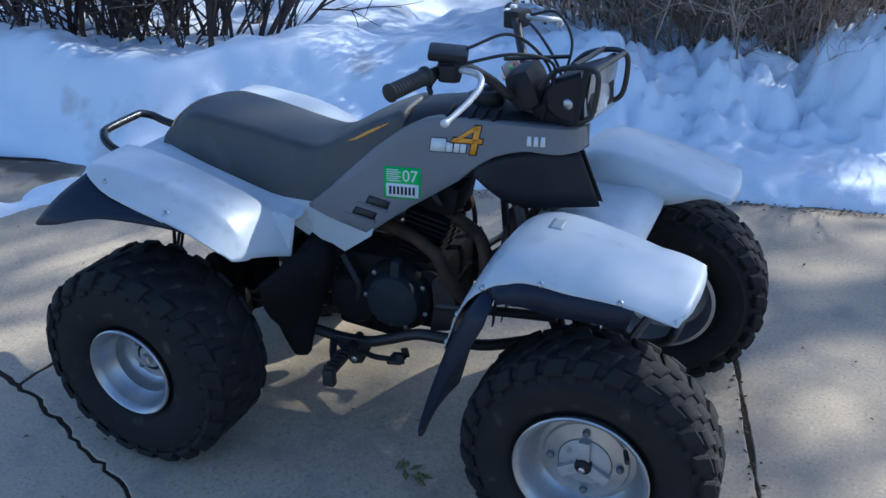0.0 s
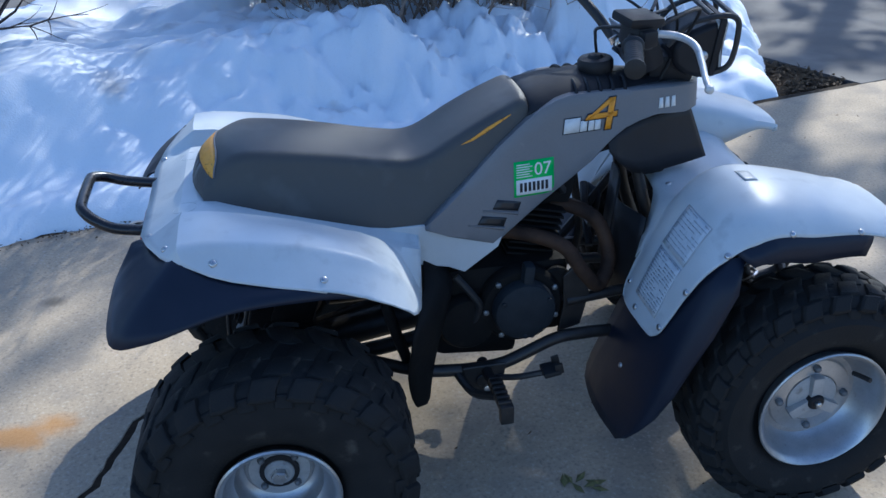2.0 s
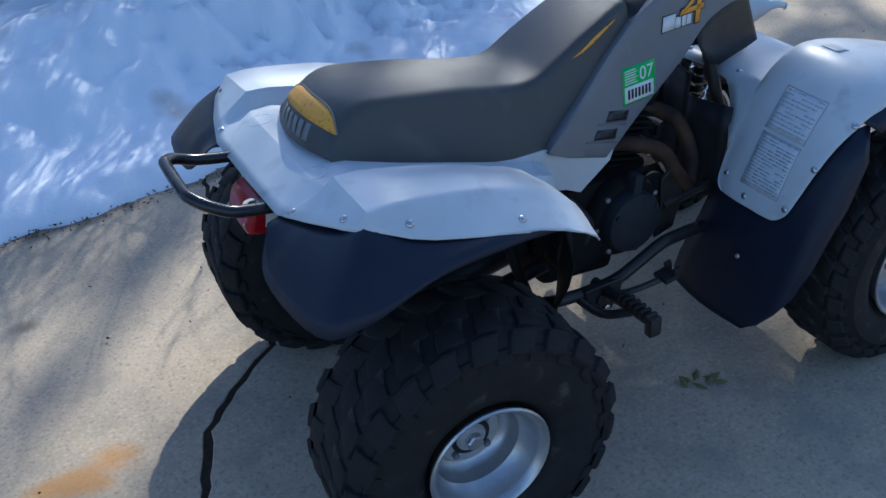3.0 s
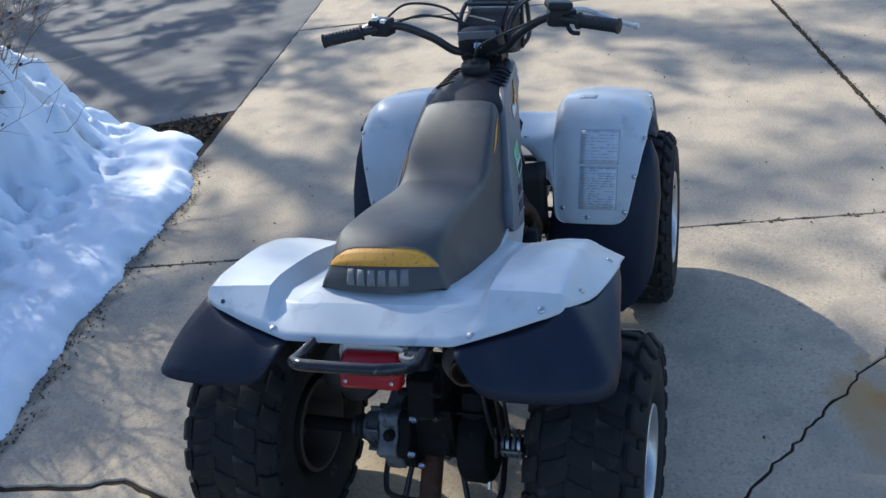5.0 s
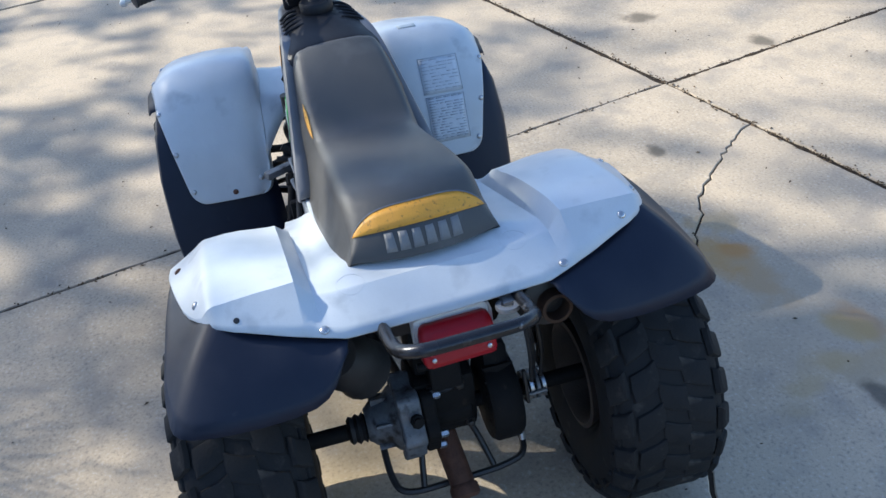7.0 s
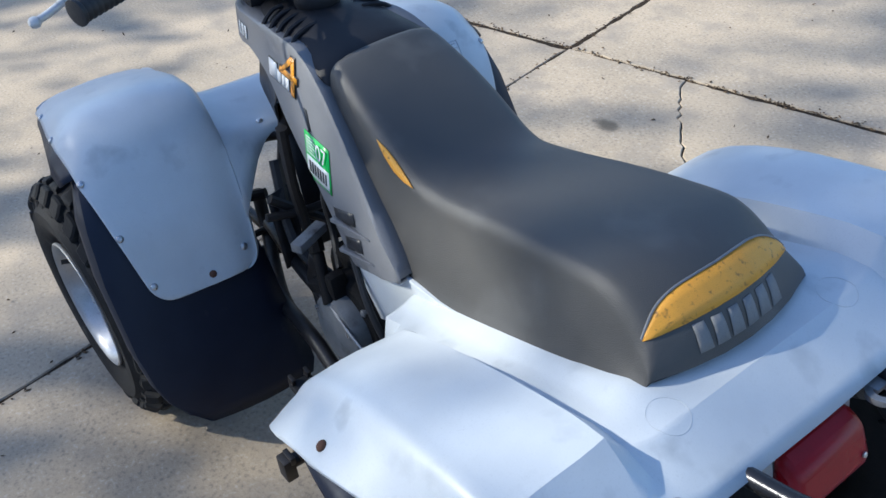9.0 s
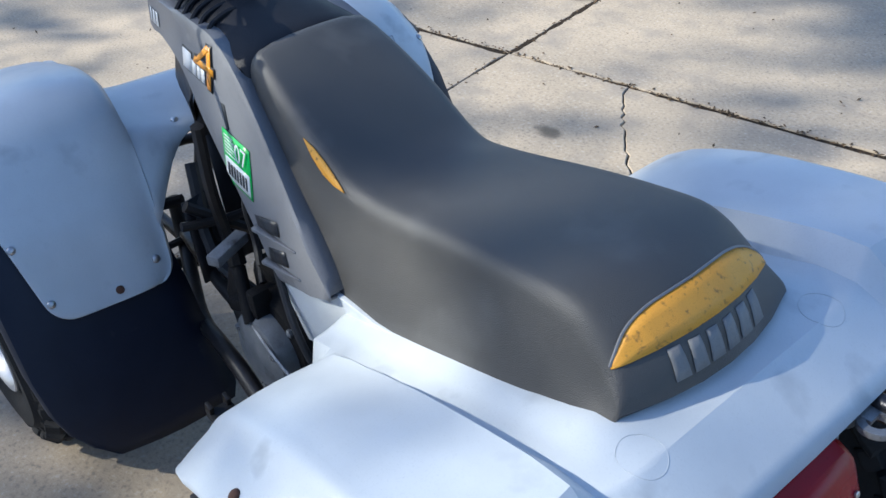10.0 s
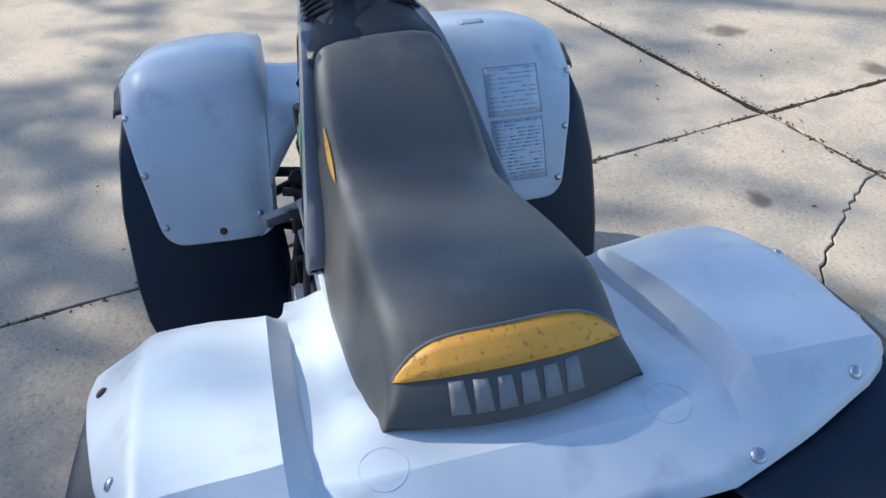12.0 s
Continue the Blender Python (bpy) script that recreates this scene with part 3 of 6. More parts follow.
def shade_bough(tree, root, tip, wide, count, seed):
    """Heavy low limb, unseen, added to shade one spot; needle tufts fan round tip."""
    rng = random.Random(seed)
    root, tip = Vector(root), Vector(tip)
    part("limb", *tube([root, root.lerp(tip, 0.5) + Vector((0, 0, 0.25)), tip], 0.05, 8, 6, r_end=0.012), BARK, tree)
    verts, faces = [], []
    for _ in range(count):
        a, r = rng.uniform(0, 2 * math.pi), math.sqrt(rng.random())
        p = tip + Vector((math.cos(a) * r * wide[0], math.sin(a) * r * wide[1], rng.gauss(0, 0.10)))
        u = Vector((rng.gauss(0, 1), rng.gauss(0, 1), rng.gauss(0, 0.4))).normalized()
        v = u.cross(Vector((rng.gauss(0, 0.4), rng.gauss(0, 0.4), 1))).normalized()
        a, b = rng.uniform(0.07, 0.17), rng.uniform(0.025, 0.06)
        k = len(verts)
        verts += [p - u * a, p + v * b, p + u * a, p - v * b]
        faces.append((k, k + 1, k + 2, k + 3))
    part("shade_needles", verts, faces, NEEDLE, tree, smooth=False)["kind"] = "stuff"


# pines out of view dapple the sun; limb 11 left out to sun the panel
pines = []
for centre, height, reach, seed, tufts in (((8.82, 10.55, 0), 15, 4.0, 5, 1900), ((12.47, 10.98, 0), 15, 4.0, 6, 2500), ((5.6, 13.6, 0), 15, 4.0, 7, 2300), ((16.6, 9.6, 0), 15, 3.8, 8, 2600), ((8.0, 14.8, 0), 15, 3.3, 10, 1000), ((10.55, 15.6, 0), 16, 4.0, 9, 1700)):
    pines.append(tall_tree(centre, height, reach, seed, tufts, (11,) if seed == 5 else ()))
# unseen limbs added sunward, each placed to shade part of the bike or ground
shade_bough(pines[0], (0, 0, 8.6), (-1.30, -1.66, 9.0), (0.80, 0.28), 65, 3)
shade_bough(pines[0], (0, 0, 8.2), (-0.75, 0.66, 9.0), (1.1, 0.45), 55, 4)
shade_bough(pines[0], (0, 0, 8.9), (-0.67, -1.34, 9.0), (0.42, 0.34), 60, 5)
shade_bough(pines[0], (0, 0, 8.8), (0.45, -0.12, 9.1), (0.42, 0.36), 70, 6)
shade_bough(pines[0], (0, 0, 8.7), (-0.42, -0.60, 9.1), (0.34, 0.36), 100, 7)
shade_bough(pines[0], (0, 0, 8.6), (-0.85, -0.22, 9.1), (0.42, 0.34), 42, 8)
shade_bough(pines[0], (0, 0, 8.4), (-1.78, -1.30, 9.1), (0.30, 0.22), 42, 9)
shade_bough(pines[0], (0, 0, 8.6), (-0.26, 0.24, 9.1), (0.40, 0.26), 60, 10)

# litter of bark and leaves in the wedge beside the pavement, and crumbs on the slabs
rng = random.Random(4)
verts, faces = [], []
for i in range(3000):
    if i < 1140:
        s, t = rng.random(), rng.random()
        if s + t > 1:
            s, t = 1 - s, 1 - t
        p = Vector((2.33, 2.12, 0)) + Vector((0.60, 0.10, 0)) * s + Vector((0.28, 0.72, 0)) * t
        z = -0.05 + rng.random() * 0.045
    elif i >= 2300:
        x = rng.uniform(-1.2, 2.2)
        p = Vector((x, edge_of(x) - 0.035 + rng.gauss(0, 0.03), 0))
        z = 0.003
    elif i < 1400:
        p = Vector((rng.uniform(-2.5, 5), rng.uniform(-2.5, 2.0), 0))
        z = 0.004
    else:
        d, off = rng.uniform(-2.2, 3.2), rng.gauss(0, 0.011)
        p = JOINT + (E1 * d + E2 * off if i % 3 else E2 * d + E1 * off)
        z = 0.002
    u = Vector((rng.gauss(0, 1), rng.gauss(0, 1), rng.gauss(0, 0.25))).normalized()
    v = u.cross(Vector((0, 0, 1))).normalized()
    a, b = (rng.uniform(0.01, 0.035), rng.uniform(0.004, 0.012)) if i < 1140 else (rng.uniform(0.003, 0.011), rng.uniform(0.002, 0.005))
    c = Vector((p.x, p.y, z + 0.003))
    k = len(verts)
    verts += [c - u * a, c - v * b, c + u * a, c + v * b, c + Vector((0, 0, b))]
    faces += [(k, k + 1, k + 4), (k + 1, k + 2, k + 4), (k + 2, k + 3, k + 4), (k + 3, k, k + 4)]
tagged(part("litter", verts, faces, LEAF, smooth=False), "scattered bark chips and dry leaf crumbs", "litter", kind="stuff")
verts, faces = [], []
for i in range(9):
    a = i * 0.7
    p = Vector((0.68 + 0.04 * math.cos(a * 2.1), -0.31 + 0.025 * math.sin(a * 1.7), 0.006 + 0.002 * (i % 3)))
    u = Vector((math.cos(a), math.sin(a), 0.1)) * 0.022
    v = Vector((-math.sin(a), math.cos(a), 0.05)) * 0.009
    k = len(verts)
    verts += [p - u, p + v, p + u, p - v, p + Vector((0, 0, 0.005))]
    faces += [(k, k + 1, k + 4), (k + 1, k + 2, k + 4), (k + 2, k + 3, k + 4), (k + 3, k, k + 4)]
tagged(part("leaf_tuft", verts, faces, GRASS, smooth=False), "small tuft of olive-green leaves lying on the concrete", "leaves")


# ---- the quad bike ----
# Its own axes: x ahead from the rear axle, y to its left, z up.
quad = new("quad_bike")
YAW = radians(1.35)
quad.location = (-0.1 + 0.1 * math.cos(YAW), 0.1 * math.sin(YAW), 0)
quad.rotation_euler = (0, 0, YAW)
tagged(quad, "old white and grey quad bike with charcoal seat parked on concrete", "quad bike")


def screw(parent, at, way, r=0.0075, mat=None, label=""):
    """A round-headed cross screw standing on a panel."""
    at, way = Vector(at), Vector(way).normalized()
    head = lathe([(r, -0.001), (r, 0.0012), (r * 0.8, 0.0032), (r * 0.35, 0.0042)], at, way, 12)
    return part("screw", *head, mat or ZINC, parent, label)


# wheels ---------------------------------------------------------------
def tyre(top, radius, width, rim_r, knobs, rows, square, deep, label):
    """A low-pressure off-road tyre round the y axis of top: the carcass, and staggered tread blocks on it."""
    half = width / 2
    crown = radius - deep
    prof = [(rim_r - 0.004, -half * 0.62), (rim_r + 0.012, -half * 0.70), (rim_r + 0.022, -half * 0.84), (rim_r + (crown - rim_r) * 0.30, -half * 0.95), (rim_r + (crown - rim_r) * 0.42, -half * 0.985), (rim_r + (crown - rim_r) * 0.62, -half * 0.995),
            (crown - 0.034, -half * 0.95 * square), (crown - 0.012, -half * 0.86 * square), (crown - 0.003, -half * 0.70 * square), (crown, -half * 0.35 * square)]
    prof = prof + [(crown + 0.001, 0.0)] + [(r, -h) for r, h in prof[::-1]]
    part("tyre", *lathe(prof, (0, 0, 0), (0, 1, 0), 64, cap=False), RUBBER, top, label)

    def ring(count, start, y, la, wy, lean, depth, tilt, base, worn):
        """A row of blocks round the tyre: la along the tread, wy across, leaning by tilt on the shoulder."""
        up, acr = Vector((math.cos(tilt), math.sin(tilt), 0)), Vector((-math.sin(tilt), math.cos(tilt), 0))
        o, tan = Vector((base, y, 0)), Vector((0, 0, 1))
        verts = []
        for k, h in ((1.10, -0.006), (1.0, depth * 0.55), (0.78, depth)):
            for a, b in ((-1, -1), (0.12, -1.12), (1, -1), (1.1, 0.1), (1, 1), (-0.1, 1.1), (-1, 1), (-0.9, -0.1)):
                verts.append(o + tan * (a * la * k + b * lean) + acr * (b * wy * k) + up * h)
        faces = [tuple(range(16, 24))]
        for k in (0, 8):
            faces += [(k + i, k + (i + 1) % 8, k + 8 + (i + 1) % 8, k + 8 + i) for i in range(8)]
        first = part("tread_block", verts, faces, RUBBER, top, sharp=30)
        for i in range(count):
            ob = first if i == 0 else new("tread_block", first.data)
            ob.parent = top
            a = start + 2 * math.pi * i / count + worn * noise.noise(Vector((i * 1.7, y * 40, 2.0)))
            ob.rotation_euler = (0, -a, 0)

    pitch = math.pi * radius / knobs
    for row in range(rows):
        y = (row + 0.5) / rows * 2 - 1
        ring(knobs, math.pi / knobs if row % 2 else 0, y * half * 0.66 * square, pitch * 0.62, half * 0.66 / rows, 0.010 * (1 if y > 0 else -1), deep, 0.0, crown, 0.02)
    for side in (-1, 1):
        off = math.pi / knobs if (side > 0) == (rows % 2 == 0) else 0
        ring(knobs, off, side * half * 0.90 * square, pitch * 0.60, half * 0.17, 0.006 * side, deep * 1.3, side * 0.85, crown - 0.014, 0.02)
        ring(knobs, off + math.pi / knobs, side * half * 0.955 * square, pitch * 0.42, half * 0.11, 0.0, deep, side * 1.25, crown - 0.036, 0.03)


def wheel(at, side, front, turn=0.0):
    """side: +1 left, -1 right. The dished face looks outwards."""
    top = new("wheel")
    top.parent = quad
    top.location, top.rotation_euler = at, (0, 0, radians(turn))
    if front:
        radius, width, rim_r, lip = 0.280, 0.192, 0.137, 0.090
        tyre(top, radius, width, rim_r, 26, 3, 0.86, 0.0065, "knobby black tyre with dusty shoulders")
        prof = [(0.139, lip - 0.012), (0.148, lip - 0.004), (0.148, lip), (0.145, lip + 0.002), (0.137, lip - 0.003), (0.133, lip - 0.014), (0.124, lip - 0.030), (0.120, lip - 0.052), (0.107, lip - 0.066),
                (0.096, lip - 0.064), (0.092, lip - 0.058), (0.060, lip - 0.052), (0.058, lip - 0.056), (0.0, lip - 0.056)]
        face = lip - 0.054
    else:
        radius, width, rim_r, lip = 0.278, 0.234, 0.108, 0.108
        tyre(top, radius, width, rim_r, 22, 3, 0.98, 0.005, "wide knobby black tyre, scuffed and dusty")
        prof = [(0.110, lip - 0.012), (0.1215, lip - 0.005), (0.1225, lip), (0.119, lip + 0.003), (0.111, lip - 0.002), (0.106, lip - 0.016), (0.101, lip - 0.040), (0.088, lip - 0.054), (0.087, lip - 0.080),
                (0.078, lip - 0.092), (0.070, lip - 0.096), (0.066, lip - 0.092), (0.0, lip - 0.092)]
        face = lip - 0.092
    out = (0, side, 0)
    part("rim", *lathe([(r, h) for r, h in prof], (0, 0, 0), out, 48, cap=False), STEEL, top, "silver-painted steel rim")
    back = [(prof[0][0], lip - 0.013), (rim_r - 0.002, lip - 0.03), (rim_r - 0.004, 0.0), (rim_r - 0.003, -lip + 0.03), (rim_r + 0.008, -lip + 0.004), (rim_r + 0.010, -lip), (rim_r, -lip - 0.002), (rim_r - 0.010, -lip + 0.02), (rim_r - 0.014, -0.02), (0.03, face - 0.02)]
    part("rim_barrel", *lathe(back, (0, 0, 0), out, 40, cap=False), RIMBACK if not front else STEEL, top, "grimy rust-tinged inner side of the rim")
    if front:
        hub = [lathe([(0.0575, face - 0.01), (0.0575, face + 0.004), (0.054, face + 0.006), (0.022, face + 0.009), (0.020, face + 0.010)], (0, 0, 0), out, 32)]
        part("hub_plate", *join(*hub), HUB, top, "cast silver hub plate")
        for k in range(3):
            a = math.pi / 2 + k * 2 * math.pi / 3
            c = Vector((math.cos(a) * 0.036, side * (face + 0.010), math.sin(a) * 0.036))
            part("hub_spoke", *block((0.050, 0.022, 0.026), c, (0, -math.degrees(a), 0), 0.003), HUB, top)
        part("dust_cap", *lathe([(0.019, face), (0.019, face + 0.022), (0.015, face + 0.027), (0.008, face + 0.028)], (0, 0, 0), out, 20), BLACK, top, "black rubber dust cap")
        part("axle_nut", *lathe([(0.008, face + 0.027), (0.008, face + 0.035), (0.005, face + 0.037)], (0, 0, 0), out, 6), ZINC, top)
        ring, rb, hb = 0.076, 0.0085, lip - 0.055
        v = Vector((0.085, side * (lip - 0.045), 0.055))
        part("valve", *tube([v, v + Vector((0.006, side * 0.02, 0.004)), v + Vector((0.012, side * 0.042, 0.008))], 0.0055, 8, 3), GRIP, top)
    else:
        part("hub_plate", *lathe([(0.064, face - 0.01), (0.064, face + 0.003), (0.061, face + 0.006), (0.030, face + 0.007), (0.030, face + 0.014), (0.024, face + 0.020)], (0, 0, 0), out, 32), HUB, top, "chipped grey hub plate")
        # black ring painted for the shade in the gap round the axle nut
        part("dark_gap_ring", *lathe([(0.0305, face + 0.006), (0.040, face + 0.006), (0.040, face + 0.0105), (0.0305, face + 0.0115), (0.0305, face + 0.006)], (0, 0, 0), out, 28, cap=False), BLACK, top)
        part("axle_nut", *lathe([(0.017, face + 0.015), (0.017, face + 0.032), (0.014, face + 0.035), (0.006, face + 0.036)], (0, 0, 0), out, 6), ZINC, top, "bright castellated axle nut")
        ring, rb, hb = 0.047, 0.0075, face + 0.005
    for k in range(4):
        a = math.pi / 4 * (0 if front else 1) + math.pi / 2 * k
        c = Vector((math.cos(a) * ring, side * hb, math.sin(a) * ring))
        part("lug_nut", *lathe([(rb, -0.002), (rb, 0.009), (rb * 0.7, 0.012), (rb * 0.4, 0.013)], c, out, 6), CASTING, top)
    return top


wheel((-0.007, -0.403, 0.276), -1, False, -2.4)
wheel((0.026, 0.388, 0.276), 1, False, -2.4)
wheel((1.143, -0.413, 0.272), -1, True, -0.5)
wheel((1.178, 0.383, 0.270), 1, True, 2.2)

# rear fender ------------------------------------------------------------
def rear_edge(y):
    return interp(abs(y), [(0, -0.226), (0.175, -0.226), (0.26, -0.205), (0.345, -0.172), (0.376, -0.152), (0.388, -0.135), (0.409, -0.092), (0.421, -0.05), (0.435, 0.026), (0.442, 0.075), (0.447, 0.12)])


def front_edge(y):
    return interp(abs(y), [(0, 0.33), (0.18, 0.335), (0.24, 0.325), (0.38, 0.302), (0.42, 0.287), (0.435, 0.265), (0.442, 0.240), (0.447, 0.205)])


HUMP = [(-0.19, 0.763), (-0.135, 0.774), (-0.09, 0.776), (-0.05, 0.772), (0.0, 0.765), (0.05, 0.757), (0.09, 0.749), (0.15, 0.731), (0.20, 0.710), (0.24, 0.685), (0.27, 0.655), (0.29, 0.622), (0.305, 0.588), (0.335, 0.514)]


def deck_z(x):
    return 0.743 - 0.28 * max(x + 0.095, 0.0)


def lip_of(y):
    """Depth of the tilted rear face: its fold runs straight across the hump."""
    return interp(abs(y), [(0, 0.080), (0.205, 0.080), (0.232, 0.080), (0.26, 0.070), (0.345, 0.037), (0.376, 0.017), (0.388, 0.005), (0.44, 0.004)])


def body_z(x, y):
    """Deck, inner wall and wheel hump, without the rear face."""
    side = min(max((y - 0.208) / 0.025, 0.0), 1.0)
    hump = interp(x, HUMP) - interp(x, [(-0.138, 0.0), (0.10, 0.020), (0.17, 0.021), (0.30, 0.003)]) * (1 - soft(y, 0.225, 0.335)) - 0.004 * soft(y, 0.28, 0.37) - interp(x, [(-0.10, 1.02), (0.12, 0.62), (0.30, 0.50)]) * max(y - 0.366, 0.0) * soft(y, 0.358, 0.395)
    return deck_z(x) * (1 - side) + hump * side


def fender_z(x, y):
    y = abs(y)
    d, lip = x - rear_edge(y), lip_of(y)
    if d >= lip:
        return body_z(x, y) + 0.010 * (1 - soft(y, 0.150, 0.186)) * soft(x, -0.13, -0.08)
    # the rear face is one tilted plane from the fold down to the edge
    fold = body_z(rear_edge(y) + lip, y)
    low = min(interp(y, [(0, 0.701), (0.172, 0.705), (0.26, 0.723), (0.336, 0.737), (0.40, 0.742)]), fold - 0.003)
    return low + (fold - low) * d / lip


cols = [0, 0.05, 0.10, 0.14, 0.16, 0.175, 0.19, 0.208, 0.220, 0.233, 0.237, 0.248, 0.27, 0.30, 0.33, 0.345, 0.36, 0.367, 0.374, 0.381, 0.389, 0.40, 0.412, 0.422, 0.43, 0.436, 0.442, 0.447]
cols = [-c for c in cols[:0:-1]] + cols
steps = [-4, -3, -2, -1, -0.25, 0, 0.008, 0.02, 0.06, 0.1, 0.15, 0.2, 0.25, 0.3, 0.36, 0.42, 0.48, 0.54, 0.6, 0.66, 0.72, 0.77, 0.81, 0.85, 0.885, 0.915, 0.94, 0.965, 0.985, 1]
rows = []
for s in steps:
    row = []
    for y in cols:
        fold = rear_edge(y) + lip_of(y)
        x = fold + lip_of(y) * s / 4 if s < 0 else fold + (front_edge(y) - fold) * s
        row.append((x, y, fender_z(x, y)))
    rows.append(row)
fender_piece = grid(rows, flip=True)
rear_fender = part("rear_fender", *fender_piece, WHITE, quad, "scuffed chalky-white plastic rear fender", solid=0.0035, sharp=26)
fender_tree = tree_of(fender_piece)
rear_fender.location, rear_fender.rotation_euler = (-0.0037, -0.009, -0.004), (radians(-0.9), radians(0.6), radians(-0.25))
for side in (-1, 1):
    for n, (x, y) in enumerate(((-0.206, 0.206), (-0.161, 0.335), (-0.074, 0.397), (0.118, 0.426))):
        hit, nor = fender_tree.ray_cast(Vector((x, side * y, 1.0)), Vector((0, 0, -1)))[:2]
        if nor.z < 0:
            nor = -nor
        if side > 0 and n == 1:
            # dark disc painted as the shade inside an empty screw hole
            part("screw_hole", *lathe([(0.005, -0.001), (0.005, 0.001), (0.004, 0.0012)], hit, nor, 12), INK_AND_SHADE, rear_fender, "empty screw hole")
        else:
            screw(rear_fender, hit, nor, 0.0085 if n == 0 else 0.0075, RUST if side > 0 and n == 3 else ZINC, "rusted screw" if side > 0 and n == 3 else "")
    ring = [(0.024 * math.cos(a * math.pi / 16), 0.024 * math.sin(a * math.pi / 16)) for a in range(33)]
    quads = []
    for (ax, ay), (bx, by) in zip(ring, ring[1:]):
        c = Vector((-0.136, side * 0.144, 0.9))
        quads.append([c + Vector((ax, ay, 0)), c + Vector((bx, by, 0)), c + Vector((bx * 0.982, by * 0.982, 0)), c + Vector((ax * 0.982, ay * 0.982, 0))])
    decal("moulded_ring", quads, (0, 0, -1), fender_tree, RINGMARK, rear_fender, "faint moulded ring", lift=0.0004, cells=1)
    # strip that runs down under the seat to a point below the side panel
    strip = [(0.16, 0.672), (0.27, 0.654), (0.363, 0.652), (0.52, 0.605), (0.512, 0.583), (0.436, 0.528), (0.40, 0.545), (0.33, 0.560), (0.30, 0.575), (0.22, 0.64)]
    if side > 0:
        strip[3:7] = [(0.505, 0.600), (0.498, 0.570), (0.455, 0.508), (0.40, 0.530)]
    part("fender_strip", *prism(strip, "y", side * 0.146, side * 0.154), WHITE, rear_fender, "white strip running under the side panel", smooth=False, bevel=0.0015)
    # dark flap round the outer edge
    tops = [(-0.217, 0.172, 0.703), (-0.194, 0.26, 0.720), (-0.158, 0.336, 0.733), (-0.074, 0.399, 0.733), (0.05, 0.423, 0.709), (0.12, 0.426, 0.69), (0.185, 0.422, 0.665)]
    lows = [(-0.245, 0.180, 0.694), (-0.284, 0.25, 0.632), (-0.268, 0.445, 0.628), (-0.195, 0.478, 0.640), (-0.06, 0.466, 0.672), (0.09, 0.452, 0.672), (0.187, 0.432, 0.655)]
    tops, lows = spline(tops, 5), spline(lows, 5)
    for p in tops:
        p.y = min(p.y, 0.421)
        p.x = max(p.x, rear_edge(p.y) + 0.006)
        p.z = fender_z(p.x, p.y) - 0.012
    rows = []
    for k in range(7):
        t = k / 6
        rows.append([(a.lerp(b, t) + Vector((-0.008 if i < 14 else 0, 0.006, 0.006)) * math.sin(t * math.pi) * (0.4 if i < 5 else 1)) for i, (a, b) in enumerate(zip(tops, lows))])
    rows = [[(p.x, side * p.y, p.z) for p in r] for r in rows]
    part("mud_flap", *grid(rows, flip=side < 0), NAVY, rear_fender, "dark navy plastic mud flap", solid=0.003)
    # guard between the rear wheel and the engine, narrowing to a foot
    rows = []
    for z, x0, x1, y0, y1 in ((0.570, 0.288, 0.345, 0.335, 0.140), (0.540, 0.286, 0.395, 0.330, 0.139), (0.500, 0.284, 0.405, 0.322, 0.147), (0.465, 0.281, 0.400, 0.310, 0.150), (0.420, 0.282, 0.386, 0.290, 0.158),
                              (0.370, 0.284, 0.368, 0.258, 0.170), (0.320, 0.288, 0.354, 0.244, 0.182), (0.275, 0.294, 0.344, 0.232, 0.192), (0.238, 0.302, 0.338, 0.222, 0.198), (0.228, 0.308, 0.330, 0.218, 0.202)):
        rows.append([(x0 + (x1 - x0) * t + 0.010 * math.sin(t * math.pi), side * (y0 + (y1 - y0) * t), 0.228 + (z - 0.228) * (0.78 + 0.22 * t)) for t in (0, 0.2, 0.4, 0.6, 0.8, 1.0)])
    part("heel_guard", *grid(rows, flip=side > 0), ENGINE, rear_fender, "dark plastic heel guard narrowing to a foot", solid=0.004)

# seat -------------------------------------------------------------------
SEAT = [  # x, bottom, top, half width below, half width above, bow
    (-0.122, 0.753, 0.757, 0.139, 0.134, 0.022), (-0.117, 0.751, 0.770, 0.141, 0.132, 0.022), (-0.109, 0.749, 0.784, 0.142, 0.129, 0.026), (-0.100, 0.748, 0.797, 0.143, 0.126, 0.030),
    (-0.087, 0.746, 0.810, 0.144, 0.124, 0.034), (-0.071, 0.744, 0.821, 0.145, 0.123, 0.034), (-0.045, 0.740, 0.832, 0.146, 0.122, 0.028), (0.0, 0.731, 0.837, 0.148, 0.122, 0.010), (0.06, 0.714, 0.831, 0.150, 0.121, 0),
    (0.12, 0.696, 0.822, 0.151, 0.119, 0), (0.18, 0.677, 0.811, 0.152, 0.116, 0), (0.24, 0.658, 0.798, 0.152, 0.114, 0), (0.30, 0.640, 0.787, 0.151, 0.112, 0), (0.34, 0.630, 0.783, 0.150, 0.111, 0),
    (0.375, 0.628, 0.790, 0.149, 0.112, 0), (0.41, 0.64, 0.808, 0.146, 0.112, 0), (0.45, 0.672, 0.831, 0.142, 0.111, 0), (0.50, 0.71, 0.857, 0.135, 0.108, 0), (0.55, 0.75, 0.880, 0.126, 0.103, 0), (0.578, 0.77, 0.891, 0.118, 0.099, 0), (0.592, 0.78, 0.889, 0.114, 0.096, 0), (0.597, 0.79, 0.878, 0.110, 0.092, 0)]


